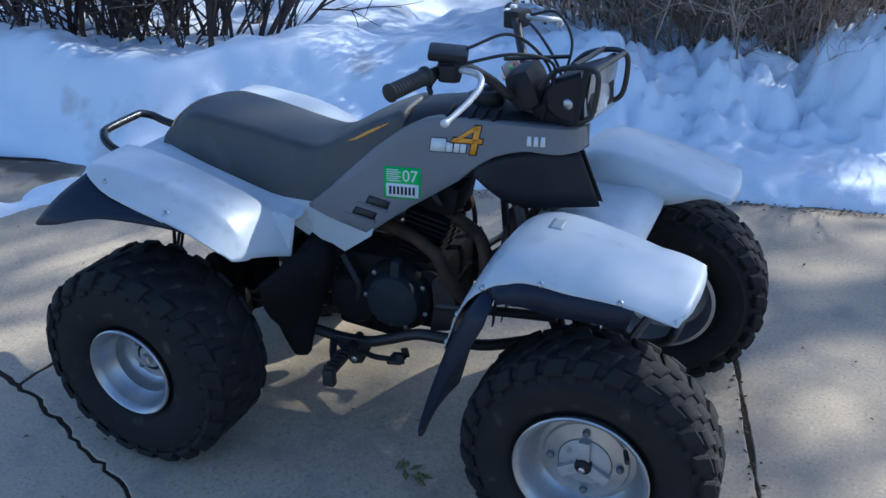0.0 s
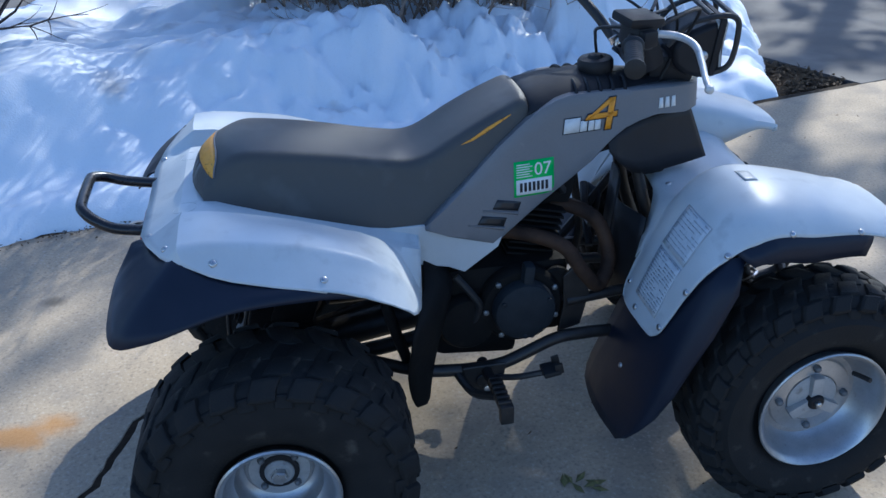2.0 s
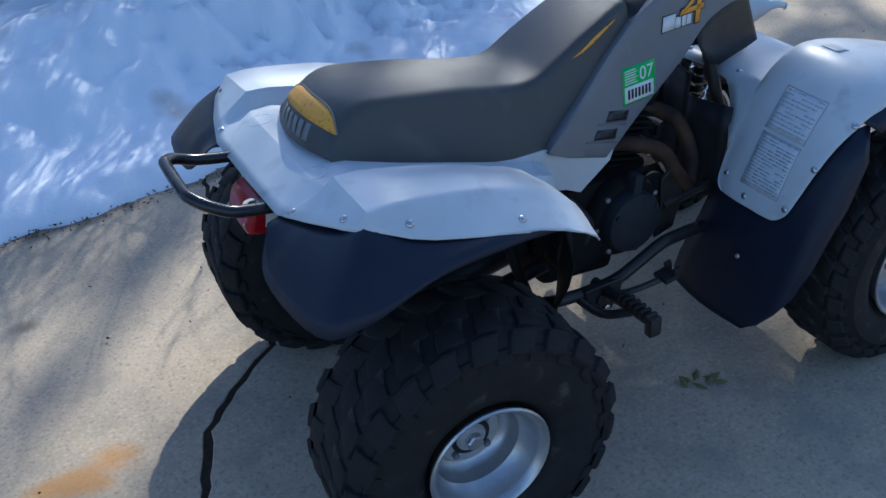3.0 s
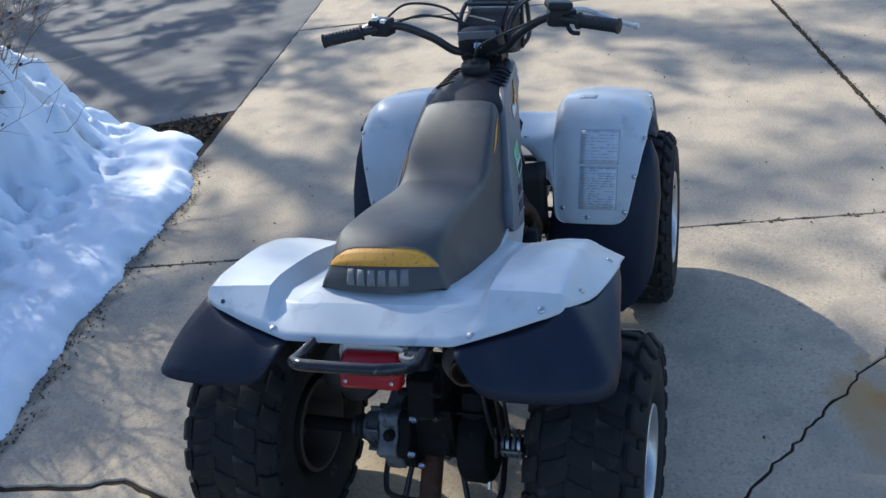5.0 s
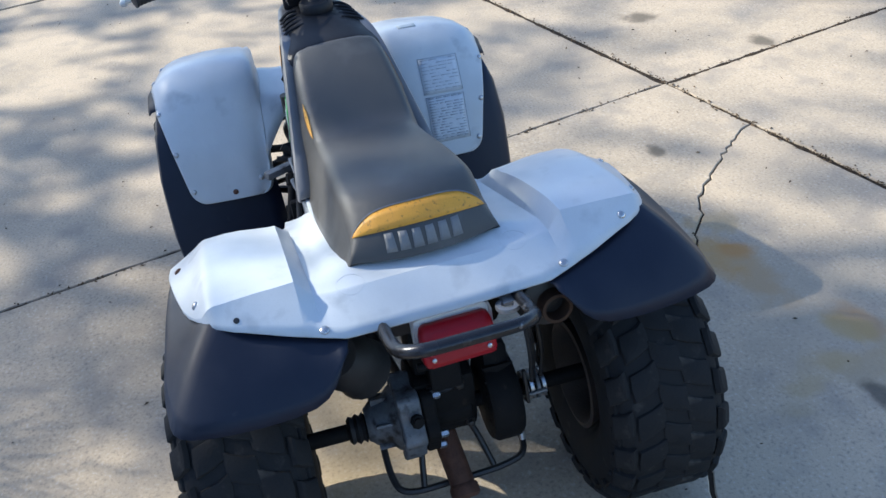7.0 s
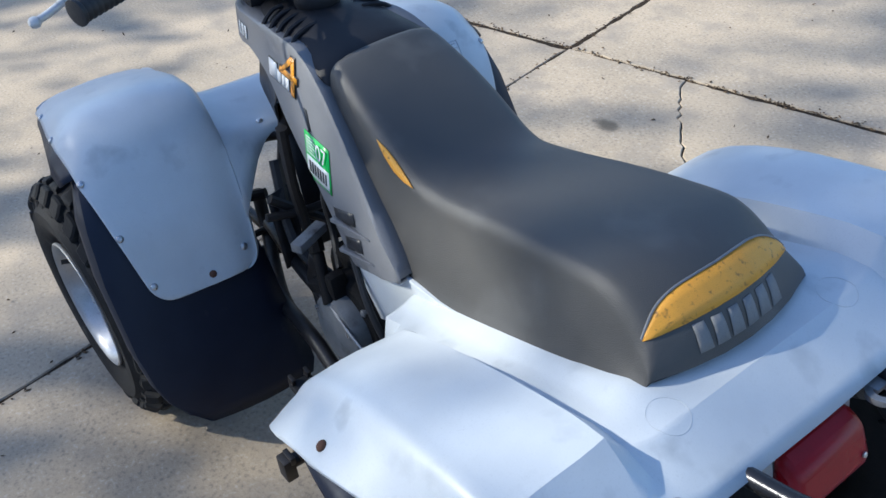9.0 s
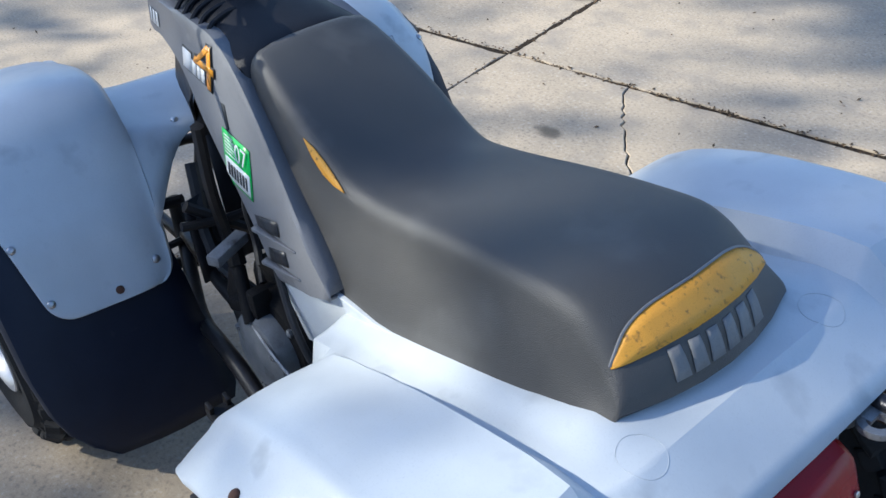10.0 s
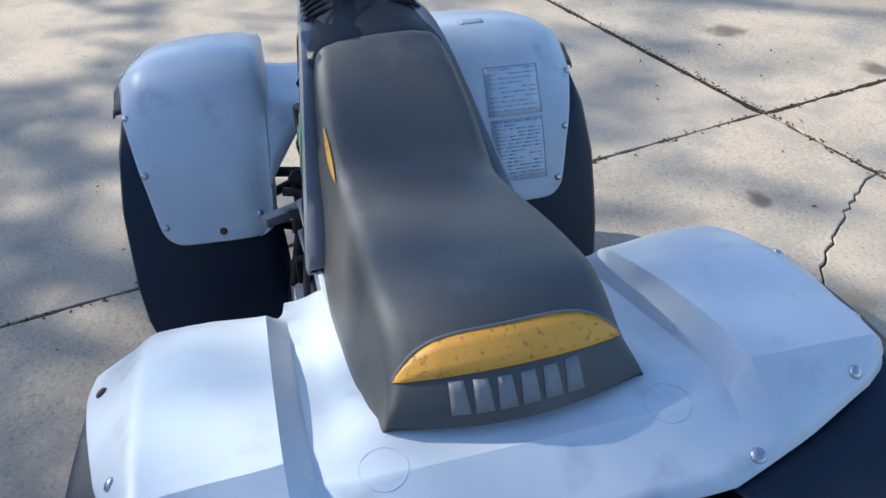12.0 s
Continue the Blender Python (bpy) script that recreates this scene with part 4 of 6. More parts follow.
def seat_row(x, zb, zt, wb, wt, bow):
    h = zt - zb
    r = min(0.026, h * 0.45)
    side = [(wb, zb), (wb - 0.002, zb + h * 0.15), (wb + (wt - wb) * 0.5, zb + (h - r) * 0.5), (wt + 0.001, zt - r)]
    for k in range(1, 6):
        a = math.pi / 2 * k / 5
        side.append((wt - r + r * math.cos(a), zt - r + r * math.sin(a)))
    crown = 0.006 if h > 0.03 else 0.0
    side += [(wt * 0.6, zt + crown * 0.6), (wt * 0.3, zt + crown * 0.9), (0.0, zt + crown)]
    pts = side + [(-y, z) for y, z in side[-2::-1]]
    out = []
    for y, z in pts:
        ahead = bow * (y / 0.12) ** 2
        sink = 0.28 * (max(x + ahead + 0.095, 0.0) - max(x + 0.095, 0.0)) * max(0.0, 1 - (z - zb) / max(h, 0.02))
        out.append((x + ahead, y, z - sink))
    return out


raw = [seat_row(q[0], q[1] - 0.006, *q[2:]) for q in SEAT]
rows = []
for i in range(len(raw[0])):
    rows.append(spline([r[i] for r in raw], 3))
rows = [list(r) for r in zip(*rows)]
sv, sf = grid(rows, flip=True)
w = len(rows[0])
sf.append(tuple(range(w)))
sf.append(tuple((len(rows) - 1) * w + k for k in range(w))[::-1])
seat = part("seat", sv, sf, VINYL, quad, "worn charcoal vinyl seat with faded yellow trim", sharp=60)
seat_tree = tree_of((sv, sf))
seat.location, seat.rotation_euler = (0, -0.009, -0.004), (radians(-0.9), 0, radians(-0.5))
def crescent(y):
    low = 0.800 + 0.002 * (y / 0.12) ** 2
    return low, low + 0.0005 + 0.045 * max(0.0, 1 - (abs(y) / 0.1190) ** 4.5)


quads = []
for k in range(20):
    a, b = -0.118 + 0.236 * k / 20, -0.118 + 0.236 * (k + 1) / 20
    quads.append([(-0.09, a, crescent(a)[0]), (-0.09, b, crescent(b)[0]), (-0.09, b, crescent(b)[1]), (-0.09, a, crescent(a)[1])])
decal("yellow_panel", quads, (1, 0, -0.6), seat_tree, YELLOW, seat, "faded yellow crescent panel with peeling specks", lift=0.0016, cells=3)
line = []
for y in np.linspace(-0.118, 0.118, 25):
    way = Vector((1, 0, -0.6)).normalized()
    hit = seat_tree.ray_cast(Vector((-0.09, y, crescent(y)[1])) - way * 0.1, way)[0]
    if hit:
        line.append(hit + Vector((-0.0008, 0, 0.0012)))
part("piping", *tube(line, 0.0017, 6, 2), GREY, seat, "thin grey piping")
# maker's mark on the back of the seat, as six plain blocks
for k in range(6):
    y0 = 0.066 - k * 0.0232
    decal("mark_block", [[(-0.1, y0 + 0.004, 0.768), (-0.1, y0 - 0.0145, 0.768), (-0.1, y0 - 0.0125, 0.799), (-0.1, y0 + 0.002, 0.799)]], (1, 0, -0.1), seat_tree, SILVERPRINT, seat, lift=0.0012, cells=3)
for side in (-1, 1):
    quads, edge = [], [(0.445, 0.819, 0.820), (0.47, 0.826, 0.832), (0.50, 0.841, 0.850), (0.53, 0.858, 0.864), (0.555, 0.872, 0.874)]
    way = Vector((0, -side, 0))
    if side > 0:
        way = Vector((0, -1, -1)).normalized()
        path = [(0.372, 0.0005, 0.776), (0.390, 0.005, 0.783), (0.412, 0.0075, 0.794), (0.434, 0.006, 0.808), (0.455, 0.0005, 0.822)]
        for (x0, w0, z0), (x1, w1, z1) in zip(path, path[1:]):
            quads.append([(x, 0.102 - w * 0.7, z - 0.008 + w * 0.7) for x, w, z in ((x0, -w0, z0), (x1, -w1, z1), (x1, w1, z1), (x0, w0, z0))])
    else:
        for (x0, a0, b0), (x1, a1, b1) in zip(edge, edge[1:]):
            quads.append([(x0, side * 0.3, a0 - 0.012), (x1, side * 0.3, a1 - 0.012), (x1, side * 0.3, b1 - 0.012), (x0, side * 0.3, b0 - 0.012)])
    decal("yellow_flash", quads, way, seat_tree, YELLOW, seat, "narrow yellow flash", lift=0.0016, cells=3)

# grey side panels ---------------------------------------------------------
LOW = [(0.352, 0.640), (0.40, 0.618), (0.507, 0.583), (0.56, 0.622), (0.619, 0.664), (0.68, 0.702), (0.736, 0.738), (0.78, 0.777), (0.814, 0.799), (0.85, 0.811), (0.892, 0.819), (0.96, 0.812), (1.018, 0.816)]
HIGH = [(0.352, 0.648), (0.40, 0.688), (0.47, 0.752), (0.52, 0.798), (0.583, 0.846), (0.62, 0.868), (0.655, 0.882), (0.69, 0.888), (0.78, 0.886), (0.878, 0.881), (0.96, 0.877), (1.018, 0.868)]
OUT = [(0.35, 0.160), (0.40, 0.158), (0.45, 0.153), (0.55, 0.142), (0.62, 0.135), (0.75, 0.121), (0.85, 0.108), (0.93, 0.096), (0.975, 0.082), (1.0, 0.062), (1.013, 0.035), (1.018, 0.012)]


def panel_y(x, z):
    return interp(x, OUT) - 0.11 * (z - 0.70)


for side in (-1, 1):
    xs_p = list(np.linspace(0.352, 0.90, 34)) + list(np.linspace(0.91, 1.0, 10)) + list(np.linspace(1.004, 1.018, 6))
    rows = []
    for x in xs_p:
        lo, hi = interp(x, LOW), interp(x, HIGH)
        row = [(x, side * (panel_y(x, lo) - 0.014), lo + 0.001), (x, side * (panel_y(x, lo) - 0.004), lo)]
        row += [(x, side * panel_y(x, lo + (hi - lo) * t), lo + (hi - lo) * t) for t in (0.04, 0.2, 0.4, 0.6, 0.8, 0.95)]
        row += [(x, side * (panel_y(x, hi) - 0.004), hi), (x, side * max(panel_y(x, hi) - 0.034, 0.002), hi + 0.001)]
        rows.append(row)
    piece = grid(rows, flip=side < 0)
    panel = part("side_panel", *piece, GREY, quad, "grey plastic side panel with worn decals", solid=0.003)
    tree = tree_of(piece)
    way = (0, -side, 0)
    def lay(name, pts, mat, lift=0.0012, label="", cells=4):
        return decal(name, [[(x, side * 0.3, z) for x, z in q] for q in pts], way, tree, mat, panel, label, lift, cells)
    def box(x0, z0, x1, z1, skew=0.0):
        return [(x0, z0), (x1, z0), (x1 + skew, z1), (x0 + skew, z1)]
    # registration sticker: green field over white, the number as bars
    xl, xr, zb, zt = 0.552, 0.644, 0.683, 0.762
    if side > 0:
        xl, xr = 0.564, 0.656
    lay("sticker", [box(xl, zb, xr, zt)], GREEN, 0.0010, "green and white registration sticker")
    lay("sticker_field", [box(xl + 0.005, zb + 0.004, xr - 0.005, zb + 0.038)], PAPER, 0.0018)
    for k in range(7):
        x0 = xl + 0.013 + k * 0.0098
        lay("number_bar", [box(x0, zb + 0.011, x0 + 0.0062, zb + 0.031)], INK_AND_SHADE, 0.0025, cells=1)
    for k in range(6):
        x0, x1 = (xl + 0.006, xl + 0.042 - 0.006 * (k % 2)) if side < 0 else (xr - 0.042 + 0.006 * (k % 2), xr - 0.006)
        lay("print_line", [box(x0, zb + 0.043 + k * 0.0054, x1, zb + 0.0455 + k * 0.0054)], PAPER, 0.0018, cells=1)
    font = bpy.data.curves.new("year", "FONT")
    font.body, font.size, font.align_x, font.extrude = "07", 0.040, "CENTER", 0.0003
    year = new("year_print", font)
    year.parent = panel
    xc = (xr - 0.026) if side < 0 else (xl + 0.026)
    zc = zb + (0.045 if side < 0 else 0.047)
    slope = math.atan2(interp(xc + 0.03, OUT) - interp(xc - 0.03, OUT), 0.06)
    year.matrix_local = Matrix.Translation((xc, side * (panel_y(xc, zc + 0.012) + (0.0035 if side < 0 else 0.006)), zc)) @ Euler((radians(90) , 0, (0 if side < 0 else math.pi) - side * -slope)).to_matrix().to_4x4() @ Euler((radians(-6.3), 0, 0)).to_matrix().to_4x4()
    font.materials.append(PAPER)
    # model badge: plain white blocks and an orange angular shape, both edged in black
    s = 1 if side < 0 else -1
    cx, cz = 0.728, 0.822
    def badge(pts):
        return [(cx + s * x, cz + z) for x, z in pts]
    blocks = [((-0.062, -0.014), (-0.026, -0.014), (-0.022, 0.017), (-0.058, 0.017)), ((-0.024, -0.014), (-0.008, -0.014), (-0.006, 0.009), (-0.022, 0.009)),
              ((-0.005, -0.014), (0.008, -0.014), (0.011, 0.014), (-0.002, 0.014)), ((0.010, -0.014), (0.024, -0.014), (0.026, 0.008), (0.012, 0.008))]
    for b in blocks:
        grown = [(x + (0.002 if k in (1, 2) else -0.002), z + (0.002 if k > 1 else -0.002)) for k, (x, z) in enumerate(b)]
        lay("badge_edge", [badge(grown)], INK_AND_SHADE, 0.0010, cells=2)
        lay("badge_block", [badge(b)], PAPER, 0.0018, cells=2)
    four = [[(0.034, -0.016), (0.048, -0.016), (0.060, 0.052), (0.046, 0.052)], [(-0.012, 0.010), (0.062, 0.010), (0.064, 0.021), (-0.004, 0.021)],
            [(-0.012, 0.010), (0.006, 0.014), (0.056, 0.046), (0.046, 0.052)]]
    for q in four:
        c = Vector((sum(p[0] for p in q) / 4, sum(p[1] for p in q) / 4))
        lay("badge_edge", [badge([(p[0] + math.copysign(0.0025, p[0] - c.x), p[1] + math.copysign(0.0025, p[1] - c.y)) for p in q])], INK_AND_SHADE, 0.0022, cells=3)
    for q in four:
        lay("badge_shape", [badge(q)], ORANGE, 0.0030, "orange angular badge shape", cells=3)
    # end of the maker's mark near the nose, as three plain blocks
    for k in range(3):
        x0 = 0.893 + k * 0.0155
        lay("mark_block", [[(x0, 0.833), (x0 + 0.0115, 0.833), (x0 + 0.010, 0.856), (x0 + 0.0015, 0.856)]], PAPER, 0.0014, cells=2)
    # louvres: dark film paints each slot's inner shade, with a raised lower lip
    if side < 0:
        slots = ([(0.502, 0.665), (0.560, 0.653), (0.568, 0.672), (0.513, 0.685)], (0.560, 0.647), (0.480, 0.665)), ([(0.467, 0.636), (0.526, 0.623), (0.534, 0.641), (0.478, 0.654)], (0.528, 0.617), (0.445, 0.637))
    else:
        slots = ([(0.483, 0.668), (0.550, 0.645), (0.562, 0.664), (0.490, 0.688)], (0.560, 0.641), (0.437, 0.668)), ([(0.460, 0.632), (0.518, 0.612), (0.522, 0.632), (0.469, 0.652)], (0.532, 0.601), (0.426, 0.630))
    for corners, (xa, za), (xb, zb2) in slots:
        lay("louvre_shade", [corners], INK_AND_SHADE, 0.0012, "dark film painted for the shade in a louvre slot", cells=3)
        rows = []
        for t in np.linspace(0, 1, 9):
            x, z, w = xa + (xb - xa) * t, za + (zb2 - za) * t, (0.0075 if side > 0 else 0.0035) * (1 - 0.92 * t)
            y = panel_y(x, z) - 0.0005
            out = (0.009 if side > 0 else 0.004) * (1 - 0.95 * t)
            rows.append([(x, side * y, z + w), (x, side * (y + out), z + w * 0.7), (x, side * (y + out), z + w * 0.2), (x, side * y, z - w)])
        part("louvre_lip", *grid(rows, flip=side > 0), GREY, panel, solid=0.0015)
    if side > 0:
        # scuff where something rubbed, and a crease below the sticker
        lay("scuff_mark", [[(0.640, 0.800), (0.652, 0.800), (0.640, 0.765), (0.630, 0.768)], [(0.630, 0.768), (0.640, 0.765), (0.655, 0.758), (0.650, 0.750)]], COVER, 0.0010, "dark rubbed scuff", cells=3)
    # dark plate under the nose of the panel
    rows = []
    for x in (0.775, 0.80, 0.84, 0.88, 0.92, 0.96, 0.99, 1.0):
        hi = interp(x, [(0.775, 0.774), (0.82, 0.803), (0.90, 0.822), (1.0, 0.814)])
        lo = interp(x, [(0.775, 0.755), (0.82, 0.700), (0.87, 0.668), (1.0, 0.674)])
        yy = interp(x, [(0.775, 0.118), (1.0, 0.016)])
        rows.append([(x + 0.056 * (1 - t) * soft(x, 0.86, 1.0), side * max(yy * (1 - 0.1 * t) , 0.004), lo + (hi - lo) * t) for t in (0, 0.25, 0.5, 0.75, 1)])
    part("shroud", *grid(rows, flip=side < 0), BLACK, quad, "black plastic shroud below the nose", solid=0.003)

# tank top, cap and nose ----------------------------------------------------
rows = []
for x, z, hw in ((0.585, 0.872, 0.100), (0.60, 0.888, 0.108), (0.64, 0.897, 0.108), (0.70, 0.905, 0.102), (0.76, 0.907, 0.096), (0.82, 0.902, 0.090), (0.88, 0.892, 0.080), (0.94, 0.884, 0.062), (0.985, 0.872, 0.036), (0.998, 0.860, 0.012)):
    rows.append([(x, y * hw, z - 0.030 * abs(y) ** 3.2 - (0.03 if abs(y) == 1 else 0)) for y in (-1, -0.97, -0.9, -0.75, -0.5, -0.25, 0, 0.25, 0.5, 0.75, 0.9, 0.97, 1)])
tank = part("tank_cover", *grid([list(r) for r in zip(*[spline([q[i] for q in rows], 4) for i in range(13)])], flip=True), BLACK, quad, "black padded tank cover with ribs", solid=0.003)
for k in range(5):
    x = 0.70 + k * 0.028
    for side in (-1, 1):
        part("rib", *tube([(x, side * (0.096 - k * 0.002), 0.884), (x + 0.003, side * (0.084 - k * 0.002), 0.894), (x + 0.005, side * 0.062, 0.9005), (x + 0.006, side * 0.045, 0.9015)], 0.004, 6, 4), BLACK, tank)
part("tank_cap", *lathe([(0.030, 0.0), (0.038, 0.004), (0.040, 0.012), (0.040, 0.026), (0.036, 0.032), (0.018, 0.034), (0.014, 0.040), (0.006, 0.042)], (0.775, 0.0, 0.900), (-0.05, 0, 1), 20), BLACK, quad, "black ribbed fuel cap")

# front fender ---------------------------------------------------------------
ARCH = spline([(0.790, 0, 0.430), (0.7925, 0, 0.436), (0.796, 0, 0.444), (0.801, 0, 0.455), (0.809, 0, 0.473), (0.825, 0, 0.510), (0.850, 0, 0.566), (0.902, 0, 0.652), (0.945, 0, 0.700), (1.0, 0, 0.722), (1.06, 0, 0.719), (1.12, 0, 0.705), (1.19, 0, 0.685), (1.26, 0, 0.662), (1.315, 0, 0.643), (1.332, 0, 0.636), (1.3365, 0, 0.630), (1.3375, 0, 0.618)], 4)
EDGE_Y = [(0.790, 0.391), (0.809, 0.402), (0.85, 0.422), (0.902, 0.440), (1.0, 0.445), (1.1, 0.440), (1.2, 0.428), (1.30, 0.420), (1.325, 0.416), (1.338, 0.408)]
INNER_Y = [(0.790, 0.184), (0.82, 0.176), (0.90, 0.166), (1.1, 0.160), (1.3, 0.164), (1.338, 0.170)]


def fender_row(i):
    p = ARCH[i]
    d = (ARCH[min(i + 1, len(ARCH) - 1)] - ARCH[max(i - 1, 0)]).normalized()
    n = Vector((-d.z, 0, d.x))
    top = soft(p.x, 0.86, 0.96)
    yo, yi = interp(p.x, EDGE_Y), interp(p.x, INNER_Y)
    up = max(0.0, 1 - (p.z - 0.430) / 0.034) if p.x < 0.9 else 0.0
    pinch = 0.034 * (1 - math.sqrt(1 - up * up))
    yo, yi = yo - pinch, yi + pinch * 0.8
    skirt = 0.02 + 0.068 * top * (1 - soft(p.x, 1.18, 1.30))
    roll = 0.006 + 0.040 * top * (1 - 0.5 * soft(p.x, 1.08, 1.26))
    out = []
    for t, drop in ((0.0, skirt), (0.01, skirt * 0.6), (0.035, skirt * 0.22), (0.075, 0.006), (0.13, 0.0), (0.3, -0.003), (0.5, -0.003), (0.66, 0.0), (0.78, roll * 0.10), (0.87, roll * 0.30), (0.94, roll * 0.60), (0.98, roll * 0.85), (1.0, roll)):
        q = p - n * drop
        out.append((q.x, yi + (yo - yi) * t, q.z))
    return out


front_pieces = []
hump_l = grid([fender_row(i) for i in range(len(ARCH))], flip=True)
rows = []
for u in np.linspace(0, 1, 14):
    row = []
    for y in np.linspace(-0.186, 0.186, 25):
        back = interp(abs(y), [(0, 0.908), (0.085, 0.900), (0.12, 0.882), (0.186, 0.826)])
        x = back + (1.175 - back) * u
        z = 0.637 - 1.6 * max(0.0, 0.900 - x) - 0.03 * soft(x, 1.12, 1.18) - 0.012 * soft(x, 0.925, 0.895)
        row.append((x, y, z + 0.008 * soft(abs(y), 0.11, 0.172)))
    rows.append(row)
bridge = grid(rows, flip=True)
front_piece = join(hump_l, mirror(hump_l), bridge)
front_fender = part("front_fender", *front_piece, WHITE, quad, "chalky-white plastic front fender with faded labels", solid=0.0035, sharp=50)
front_tree = tree_of(front_piece)
front_fender.location, front_fender.rotation_euler = (0.0214, 0.0472, -0.0131), (radians(1.17), radians(-1.57), radians(-2.28))
for side in (-1, 1):
    for x, y, z, way in ((0.812, 0.390, 0.462, (1, 0, -0.45)), (0.856, 0.413, 0.554, (1, 0, -0.55)), (0.922, 0.434, 0.644, (0.6, -0.3, -0.75)), (1.049, 0.438, 0.677, (0, -0.6, -0.8)), (1.206, 0.424, 0.655, (0, -0.6, -0.8)), (0.797, 0.285, 0.448, (1, 0, -0.45)), (0.934, 0.086, 0.64, (0, 0, -1)), (0.808, 0.212, 0.47, (1, 0, -0.45))):
        w = Vector((way[0], way[1] * side, way[2])).normalized()
        hit, nor = front_tree.ray_cast(Vector((x, y * side, z)) - w * 0.15, w)[:2]
        if hit:
            nor = -nor if nor.dot(w) > 0 else nor
            rusty = side > 0 and x == 0.797
            screw(front_fender, hit, nor, 0.0072, RUST if rusty else ZINC, "rusted screw" if rusty else "")
    # dark flare round the wheel arch and the flap behind the fender
    rows = []
    for i in [k for k in range(6, len(ARCH) - 4) if 0.905 < ARCH[k].x < 1.25]:
        edge = Vector(fender_row(i)[-1])
        inner = Vector(fender_row(i)[-3])
        p = ARCH[i]
        d = (ARCH[i + 1] - ARCH[i - 1]).normalized()
        n = Vector((-d.z, 0, d.x))
        wide = interp(p.x, [(0.93, 0.020), (1.1, 0.012), (1.25, 0.004)])
        drop = interp(p.x, [(0.82, 0.020), (0.92, 0.040), (1.1, 0.052), (1.25, 0.045)])
        a, b = inner - n * 0.007, edge - n * 0.006
        c = edge + Vector((0, wide * 0.6, 0)) - n * (0.004 + drop * 0.25)
        e = edge + Vector((0, wide, 0)) - n * drop
        rows.append([(q.x, side * q.y, q.z) for q in (a, b, c, e)])
    part("wheel_flare", *grid(rows, flip=side < 0), NAVY, front_fender, "dark navy wheel arch flare", solid=0.003)
    rows = []
    for x, z, yi, yo, xe in ((0.915, 0.640, 0.19, 0.438, 0.955), (0.872, 0.570, 0.19, 0.452, 0.935), (0.828, 0.480, 0.180, 0.460, 0.886), (0.800, 0.410, 0.170, 0.458, 0.848), (0.775, 0.345, 0.165, 0.456, 0.818), (0.752, 0.280, 0.154, 0.446, 0.782), (0.738, 0.240, 0.148, 0.430, 0.756), (0.726, 0.200, 0.147, 0.402, 0.738), (0.718, 0.172, 0.158, 0.372, 0.726)):
        row = [(x + 0.010 - 0.012 * math.sin(t * math.pi), side * (yi + (yo - yi) * t), z) for t in (0, 0.15, 0.3, 0.5, 0.7, 0.85, 0.95)]
        # the outer margin wraps forward beside the tyre
        row += [(x + 0.010 + (xe - x - 0.010) * u, side * (yo + (0.021 if side < 0 else 0.008) * v * soft(z, 0.66, 0.54)), z + 0.004 * u) for u, v in ((0.10, 0.35), (0.35, 0.70), (0.7, 0.95), (1.0, 1.0))]
        rows.append(row)
    part("mud_flap", *grid(rows, flip=side > 0), NAVY, front_fender, "dark navy front mud flap", solid=0.003)
    flapv = Vector((0.752, side * 0.33, 0.33))
    if side < 0:
        screw(front_fender, flapv, (-1, 0, 0.3), 0.006)
# warning labels on the right-hand rear face, print as bars
def lay_front(name, x0, y0, x1, y1, mat, lift, label="", cells=6):
    """A label on the sloping face: s runs up the slope from 0 to 1."""
    def at(s, y):
        return (0.805 + 0.12 * s - 0.2, y, 0.465 + 0.215 * s + 0.1)
    q = [at(x0, y0), at(x0, y1), at(x1, y1), at(x1, y0)]
    return decal(name, [q], (1, 0, -0.5), front_tree, mat, front_fender, label, lift, cells)


for s0, s1, y0, y1, lines in ((0.55, 0.95, -0.257, -0.367, 10), (0.02, 0.52, -0.259, -0.366, 16)):
    lay_front("warning_label", s0, y0, s1, y1, LABEL, 0.0010, "faded peeling warning label")
    words = random.Random(lines)
    for k in range(lines):
        s = s1 - (s1 - s0) * (k + 0.8) / (lines + 0.8)
        y = y0 - 0.006
        while y > y1 + 0.010:
            long = words.uniform(0.010, 0.030)
            if words.random() < (0.80 if lines < 12 else 0.88):
                lay_front("print_line", s, y, s + (0.007 if lines < 12 else 0.010), max(y - long, y1 + 0.006), LABEL_INK, 0.0016, cells=2)
            y -= long + 0.004
    for a, b, c, d in ((s0, y0, s1, y0 - 0.0015), (s0, y1, s1, y1 + 0.0015), (s1 - 0.007, y0, s1, y1)):
        lay_front("label_border", a, b, c, d, LABEL_INK, 0.0016, cells=5)
q = [(1.015, -0.235, 0.9), (1.015, -0.285, 0.9), (1.045, -0.285, 0.9), (1.045, -0.235, 0.9)]
decal("small_label", [q], (0, 0, -1), front_tree, PATCH, front_fender, "small faded label", cells=4)

